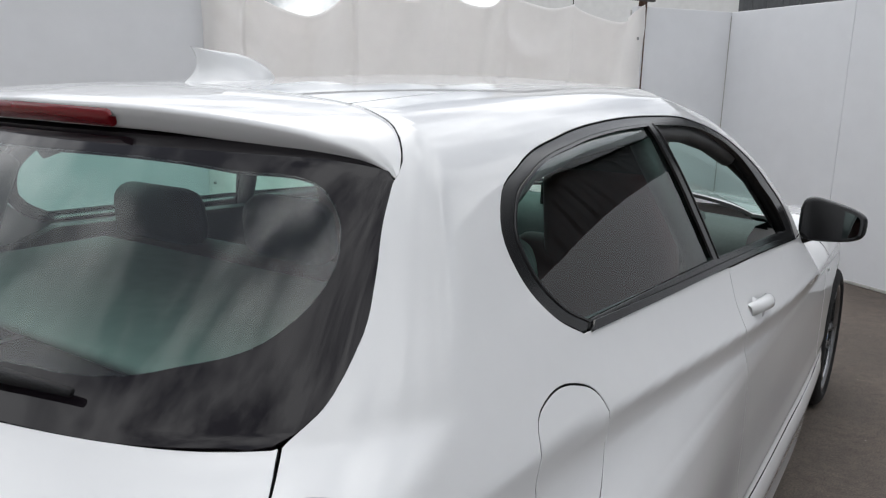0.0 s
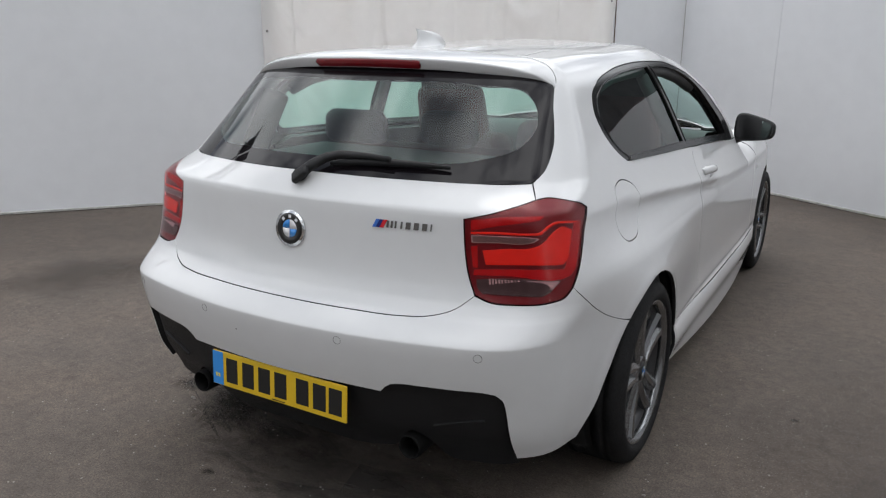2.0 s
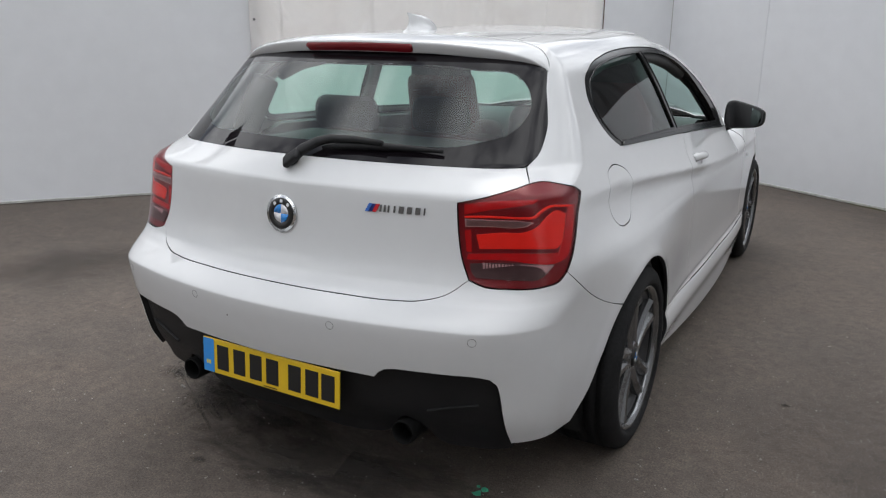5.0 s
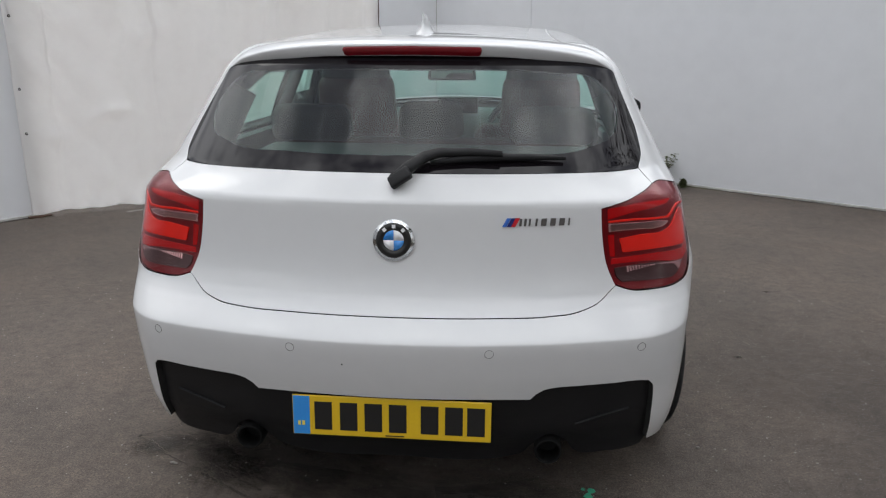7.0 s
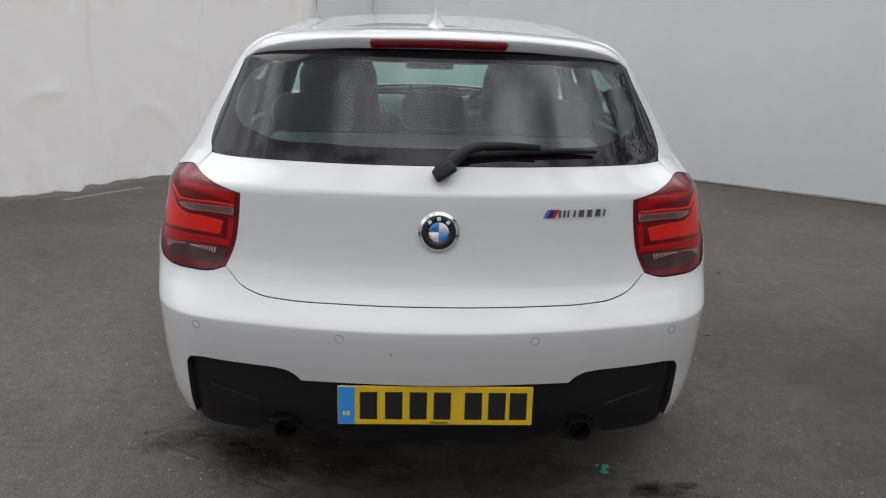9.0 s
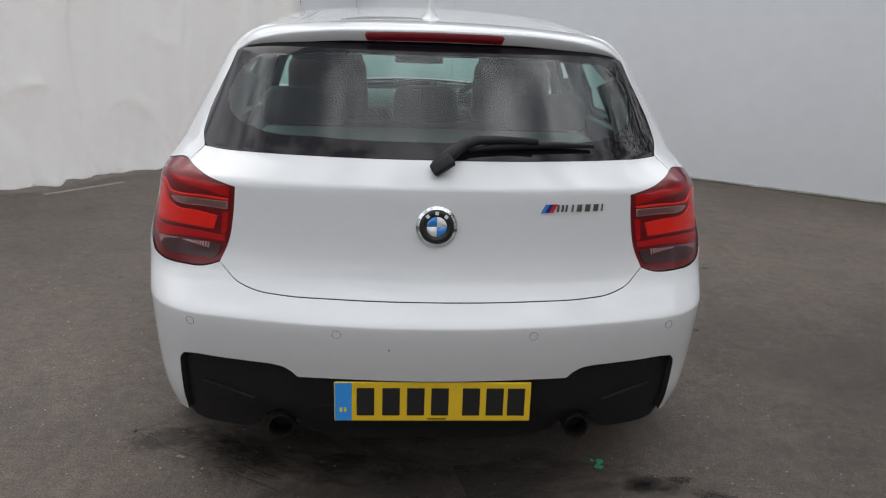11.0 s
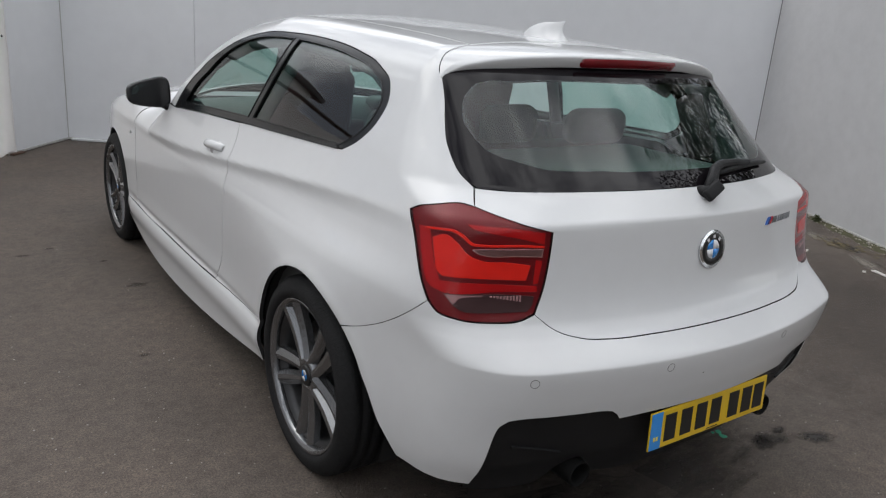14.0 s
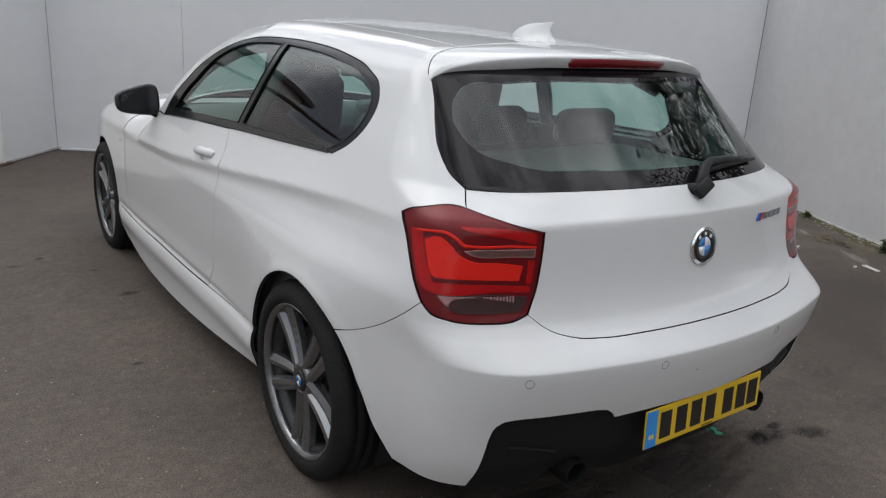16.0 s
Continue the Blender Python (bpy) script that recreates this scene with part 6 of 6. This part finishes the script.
def blot(cx, cy, rx, ry, mat, label, turn=0.0, lift=0.0012):
    """A flat stain or patch of painted shade; its own cloth of colour ends before the sheet does."""
    bm = bmesh.new()
    ring = [bm.verts.new((math.cos(k / 24 * math.tau), math.sin(k / 24 * math.tau), 0.0)) for k in range(24)]
    bm.faces.new(ring)
    ob = mesh_object("stain", bm, mat)
    ob.matrix_world = Matrix.Translation((cx, cy, lift)) @ Matrix.Rotation(turn, 4, "Z") @ Matrix.Diagonal((rx, ry, 1, 1))
    return tagged(ob, label, "stain", kind="structure")


for x, y, rx, ry, turn in ((0.72, 0.205, 0.17, 0.07, -0.3), (0.88, 0.13, 0.13, 0.06, -0.4), (0.80, 0.23, 0.07, 0.03, 0.0), (0.66, 0.20, 0.10, 0.06, 0.2)):
    blot(x, y, rx, ry, WET_OR_SHADE, "damp dark stain on the concrete", turn)
blot(-0.60, 0.37, 0.30, 0.19, CRACKED_OR_SHADE, "broken patch in the concrete under the bumper", -0.7)
blot(-0.85, 0.47, 0.20, 0.10, CRACKED_OR_SHADE, "broken patch in the concrete under the bumper", 0.2)
# this and the next two patches paint the car's shade onto the concrete
blot(-0.42, 0.42, 0.62, 0.26, WET_OR_SHADE, "painted shade on the concrete under the bumper", -0.35)
blot(-0.05, 0.75, 0.75, 0.45, CRACKED_OR_SHADE, "painted shade on the concrete under the car")
blot(0.05, 0.22, 0.85, 0.30, WET_OR_SHADE, "painted shade on the concrete below the car's tail", 0.05)
for x, y, r in ((-0.93, 2.67, 0.055), (-1.36, 3.33, 0.034), (-1.22, 3.42, 0.028), (-0.318, 0.017, 0.03), (-1.10, 1.85, 0.027), (-1.55, 2.9, 0.028), (-1.0, 3.1, 0.022), (1.3, 1.4, 0.02), (1.7, 2.3, 0.022), (-2.2, 3.4, 0.022)):
    blot(x, y, r * 1.7, r, SPOT, "small dark spot on the concrete")
for x, y, rx, ry, turn in ((3.84, 1.84, 0.26, 0.10, 1.0), (3.50, 1.28, 0.30, 0.09, 0.9), (3.35, 1.62, 0.10, 0.04, 0.3)):
    blot(x, y, rx, ry, PALE, "pale sandy patch on the concrete near the wall", turn)
blot(3.80, 1.58, 0.30, 0.10, WET_OR_SHADE, "dark rotten leaves and dirt near the wall", 1.0)
blot(3.60, 1.95, 0.16, 0.08, WET_OR_SHADE, "dark patch on the concrete", 0.6)
# prints of a tyre's tread in the dirt
# broad soft areas where the concrete is darker
DARKER = stain_material("broad_darker_area", (0.060, 0.050, 0.043), 0.45, 1.6)
blot(2.4, 0.5, 2.2, 2.4, DARKER, "broad darker area of the concrete", 0.4, 0.0008)
blot(-2.6, 1.2, 0.9, 0.6, DARKER, "broad darker area of the concrete", 0.9, 0.0008)
TREAD = stain_material("tread_print", (0.030, 0.026, 0.022), 0.95, 2.0)
for row, (ox, oy, count) in enumerate(((0.0, 0.0, 16), (0.035, 0.045, 14), (0.060, 0.085, 13), (0.095, 0.130, 11))):
    for k in range(count):
        u = k / 15
        wob = 0.006 * noise.noise(Vector((k * 0.7, row * 3.1, 0)))
        tick = blot(-0.655 + 0.215 * u + ox * 0.55 + wob, 0.312 - 0.128 * u + oy + wob, 0.019, 0.0085, TREAD, "dark print of a tyre tread in the dirt", -1.0 + 0.3 * (row % 2))
        tagged(tick, group="tread prints")
CRACK = material("dark_crack_in_concrete", (0.050, 0.042, 0.036), 0.95, vary=0.3, scale=50)
SLAB_EDGE = material("worn_slab_edge", (0.13, 0.11, 0.095), 0.9, vary=0.3, scale=50)


def crack(points, width, label, mat=CRACK, lift=0.0018, seed=1.0):
    """A ragged thin line along the ground, tapering to its ends."""
    bm = bmesh.new()
    pts = [Vector((*p, 0)) for p in points]
    fine = [a.lerp(b, k / 12) for a, b in zip(pts, pts[1:]) for k in range(12)] + [pts[-1]]
    rows = []
    for i, p in enumerate(fine):
        d = (fine[min(i + 1, len(fine) - 1)] - fine[max(i - 1, 0)]).normalized()
        side = Vector((-d.y, d.x, 0))
        q = p + side * 0.006 * noise.noise(p * 45 + Vector((seed, 0, 0)))
        w = width * (0.35 + 0.9 * abs(noise.noise(p * 60 + Vector((0, seed, 0))))) * min(1.0, 0.2 + 4 * i / len(fine), 0.2 + 4 * (1 - i / len(fine)))
        rows.append([bm.verts.new(q + side * w * v + Vector((0, 0, lift))) for v in (-1, 0, 1)])
    for p, q in zip(rows, rows[1:]):
        for k in range(2):
            bm.faces.new((p[k], q[k], q[k + 1], p[k + 1]))
    bmesh.ops.recalc_face_normals(bm, faces=bm.faces[:])
    return tagged(mesh_object("crack", bm, mat), label, "crack", kind="structure")


crack(((-0.958, 0.517), (-0.924, 0.543), (-0.888, 0.556), (-0.83, 0.636), (-0.82, 0.70)), 0.0028, "ragged crack at the edge of a broken slab")
crack(((-0.95, 0.528), (-0.90, 0.565), (-0.86, 0.61), (-0.84, 0.66)), 0.0028, "ragged crack at the edge of a broken slab", seed=4.0)
crack(((-0.94, 0.520), (-0.869, 0.537), (-0.80, 0.535), (-0.74, 0.555), (-0.68, 0.575)), 0.0028, "ragged crack at the edge of a broken slab", seed=7.0)
crack(((-0.95, 0.508), (-0.895, 0.472), (-0.834, 0.422), (-0.774, 0.386), (-0.714, 0.349)), 0.004, "dark groove along a broken slab", seed=9.0)
crack(((-0.945, 0.515), (-0.890, 0.480), (-0.829, 0.430), (-0.769, 0.394)), 0.0025, "pale worn lip of a broken slab", SLAB_EDGE, 0.0022, 11.0)
pit = tagged(mesh_object("crack", disc(0.006, 0.0006, 14), CRACK), "small dark hole in the concrete", "crack", kind="structure")
pit.matrix_world = Matrix.Translation((-0.962, 0.519, 0.002)) @ Matrix.Rotation(radians(-90), 4, "X") @ Matrix.Diagonal((1.0, 1, 1.6, 1))
PEBBLE = material("pale_grit", (0.28, 0.26, 0.24), 0.9, vary=0.3, scale=40)
rnd = random.Random(11)
bm = bmesh.new()
for k in range(1500):
    x, y = (rnd.uniform(-4, 4), rnd.uniform(-1.2, 5.5)) if k < 420 else (rnd.uniform(-2.4, 2.4), rnd.uniform(-0.8, 2.2))
    r = rnd.uniform(0.0012, 0.0042)
    c = bmesh.ops.create_icosphere(bm, subdivisions=1, radius=r)["verts"]
    bmesh.ops.scale(bm, vec=(1, rnd.uniform(0.6, 1), 0.6), verts=c)
    bmesh.ops.translate(bm, vec=(x, y, r * 0.2), verts=c)
for x, y, r in ((-0.777, 0.365, 0.008), (-0.765, 0.362, 0.006), (-0.69, 0.30, 0.004), (0.95, 0.62, 0.006)):
    c = bmesh.ops.create_icosphere(bm, subdivisions=1, radius=r)["verts"]
    bmesh.ops.scale(bm, vec=(1.3, 0.8, 0.6), verts=c)
    bmesh.ops.translate(bm, vec=(x, y, r * 0.4), verts=c)
tagged(mesh_object("grit", bm, PEBBLE), "loose pale grit scattered over the concrete", "grit", kind="stuff")


# peeled marks on the wall near its foot
PEEL = material("dark_peeled_patch", (0.05, 0.05, 0.05), 0.9, vary=0.3, scale=60)
rnd = random.Random(8)
for d, z, w, h in ((5.87, 0.150, 0.018, 0.012), (5.90, 0.132, 0.014, 0.030), (5.92, 0.074, 0.040, 0.014), (5.96, 0.082, 0.020, 0.036), (5.86, 0.088, 0.030, 0.006), (5.97, 0.030, 0.034, 0.016)):
    bm = bmesh.new()
    ring = [bm.verts.new((w * rnd.uniform(0.6, 1.2) * math.cos(k / 9 * math.tau), 0, h * rnd.uniform(0.6, 1.2) * math.sin(k / 9 * math.tau))) for k in range(9)]
    got = bmesh.ops.extrude_face_region(bm, geom=[bm.faces.new(ring)])
    bmesh.ops.translate(bm, vec=(0, -0.002, 0), verts=[g for g in got["geom"] if isinstance(g, bmesh.types.BMVert)])
    bmesh.ops.recalc_face_normals(bm, faces=bm.faces[:])
    ob = mesh_object("paint_chip", bm, PEEL, smooth=False)
    ob.matrix_world = Matrix.Translation(by_right(d, 0.0015) + Vector((0, 0, z))) @ Matrix.Rotation(math.atan2(RIGHT_WAY.y, RIGHT_WAY.x), 4, "Z")
    tagged(ob, "small dark peeled mark in the wall's white paint", "stain", kind="structure")

# rubble and scraps along the return wall
RUBBLE = material("pale_broken_plaster", (0.36, 0.33, 0.29), 0.9, vary=0.3, scale=40)
rnd = random.Random(21)
bm = bmesh.new()
for _ in range(170):
    d = rnd.uniform(0.75, 2.9)
    out = 0.03 + 0.13 * rnd.random() ** 2.0
    r = rnd.uniform(0.003, 0.010) * (1.25 - 2.2 * out)
    c = bmesh.ops.create_icosphere(bm, subdivisions=1, radius=r)["verts"]
    for v in c:
        v.co *= rnd.uniform(0.7, 1.2)
    bmesh.ops.scale(bm, vec=(rnd.uniform(0.7, 1.6), rnd.uniform(0.6, 1), 0.55), verts=c)
    bmesh.ops.rotate(bm, matrix=Matrix.Rotation(rnd.uniform(0, 6), 3, "Z"), verts=c)
    bmesh.ops.translate(bm, vec=by_return(d, out) + Vector((0, 0, r * 0.35 + 0.010 * max(0, 1 - out / 0.12))), verts=c)
tagged(mesh_object("rubble", bm, RUBBLE, smooth=False), "pale crumbs of broken plaster along the wall's foot", "rubble", kind="stuff")
bm = bmesh.new()
for _ in range(90):
    x, y = rnd.gauss(3.80, 0.07), rnd.gauss(1.58, 0.13)
    ln, a = rnd.uniform(0.012, 0.05), rnd.uniform(0, math.tau)
    w = rnd.uniform(0.002, 0.010)
    dx, dy = math.cos(a), math.sin(a)
    z = rnd.uniform(0.002, 0.008)
    q = [(x - dx * ln, y - dy * ln, 0.002), (x + dy * w, y - dx * w, z), (x + dx * ln, y + dy * ln, 0.003), (x - dy * w, y + dx * w, z)]
    bm.faces.new([bm.verts.new(p) for p in q])
tagged(mesh_object("leaf_litter", bm, STALK, smooth=False), "dry brown leaves and twigs near the wall's foot", "litter", kind="stuff")
SCRAP_WHITE = material("dirty_white_board", (0.55, 0.53, 0.50), 0.8, vary=0.2, scale=30)
for x, y, l, w, a in ((3.34, 1.10, 0.13, 0.035, 1.2), (3.36, 1.63, 0.06, 0.018, 0.2), (3.27, 1.17, 0.035, 0.02, 0.4)):
    chip = box((l, w, 0.008), (0, 0, 0.005), 0.003, 1)
    for v in chip.verts:
        v.co.y *= 1 + 0.5 * noise.noise(Vector((v.co.x * 40, x, 0)))
    ob = mesh_object("board_scrap", chip, SCRAP_WHITE, smooth=False)
    ob.matrix_world = Matrix.Translation((x, y, 0)) @ Matrix.Rotation(a, 4, "Z")
    tagged(ob, "dirty white splinter of board on the concrete", "scrap", group="board scraps")

# ---- trees behind the yard, most of them mirrored in the car's glass ----
BARK = material("tree_bark", (0.06, 0.048, 0.038), 0.9, vary=0.3, scale=6, bump=0.6, bump_scale=20)
TREE_LEAF = material("tree_leaf", (0.024, 0.038, 0.015), 0.85, spec=0.15, vary=0.35, scale=3)


def tree(at, height, spread, seed, leaves=2600):
    rnd = random.Random(seed)
    root = new("tree")
    limbs, tips = [], []
    trunk = [Vector((0.15 * noise.noise(Vector((seed, k, 0))), 0.15 * noise.noise(Vector((k, seed, 1))), height * 0.72 * k / 6)) for k in range(7)]
    limbs.append(tube(trunk, 0.1, 9, radii=[0.024 * height * (1 - 0.12 * k) for k in range(7)]))
    for k in range(16):
        base = trunk[1].lerp(trunk[6], rnd.uniform(0.05, 1))
        a = k * 2.4 + rnd.uniform(-0.4, 0.4)
        ln = spread * rnd.uniform(0.55, 1.0)
        rise = rnd.uniform(0.15, 0.75)
        pts = [base + Vector((math.cos(a) * ln * u, math.sin(a) * ln * u, ln * rise * u + 0.1 * ln * math.sin(u * 3))) for u in (0, 0.35, 0.7, 1)]
        limbs.append(tube(pts, 0.05, 6, radii=[0.009 * height, 0.006 * height, 0.004 * height, 0.0015 * height]))
        tips += [(p, 0.24 * spread) for p in pts[1:]]
        for _ in range(2):
            b = a + rnd.uniform(-1, 1)
            q = pts[2] + Vector((math.cos(b), math.sin(b), rnd.uniform(0, 0.8))) * ln * 0.4
            limbs.append(tube([pts[1].lerp(pts[2], 0.7), q], 0.02, 5, radii=[0.004 * height, 0.001 * height]))
            tips.append((q, 0.20 * spread))
    tips.append((trunk[6] + Vector((0, 0, 0.1 * height)), 0.3 * spread))
    part("trunk", joined(*limbs), BARK, root)
    bm = bmesh.new()
    for _ in range(leaves):
        c, r = rnd.choice(tips)
        p = c + Vector((rnd.gauss(0, 1), rnd.gauss(0, 1), rnd.gauss(0, 0.8))) * r * 0.62
        d = Vector((rnd.uniform(-1, 1), rnd.uniform(-1, 1), rnd.uniform(-1, 0.4))).normalized()
        s = d.orthogonal().normalized()
        ln = rnd.uniform(0.07, 0.16)
        bm.faces.new([bm.verts.new(v) for v in (p, p + d * ln * 0.5 + s * ln * 0.32, p + d * ln, p + d * ln * 0.5 - s * ln * 0.32)])
    part("crown", bm, TREE_LEAF, root, smooth=False)
    root.matrix_world = Matrix.Translation(at)
    return tagged(root, "leafy green tree beyond the yard wall", "tree", group="trees beyond the yard")


tree((8.3, 4.2, 0), 8.8, 3.0, 21, 24000)
tree((8.2, -0.2, 0), 8.4, 2.9, 22, 24000)
tree((5.6, -6.3, 0), 10.2, 2.5, 23, 9000)
# unseen tree added behind the camera, darkening the horizon there
tree((3.5, -11.5, 0), 7.0, 2.4, 24, 5000)
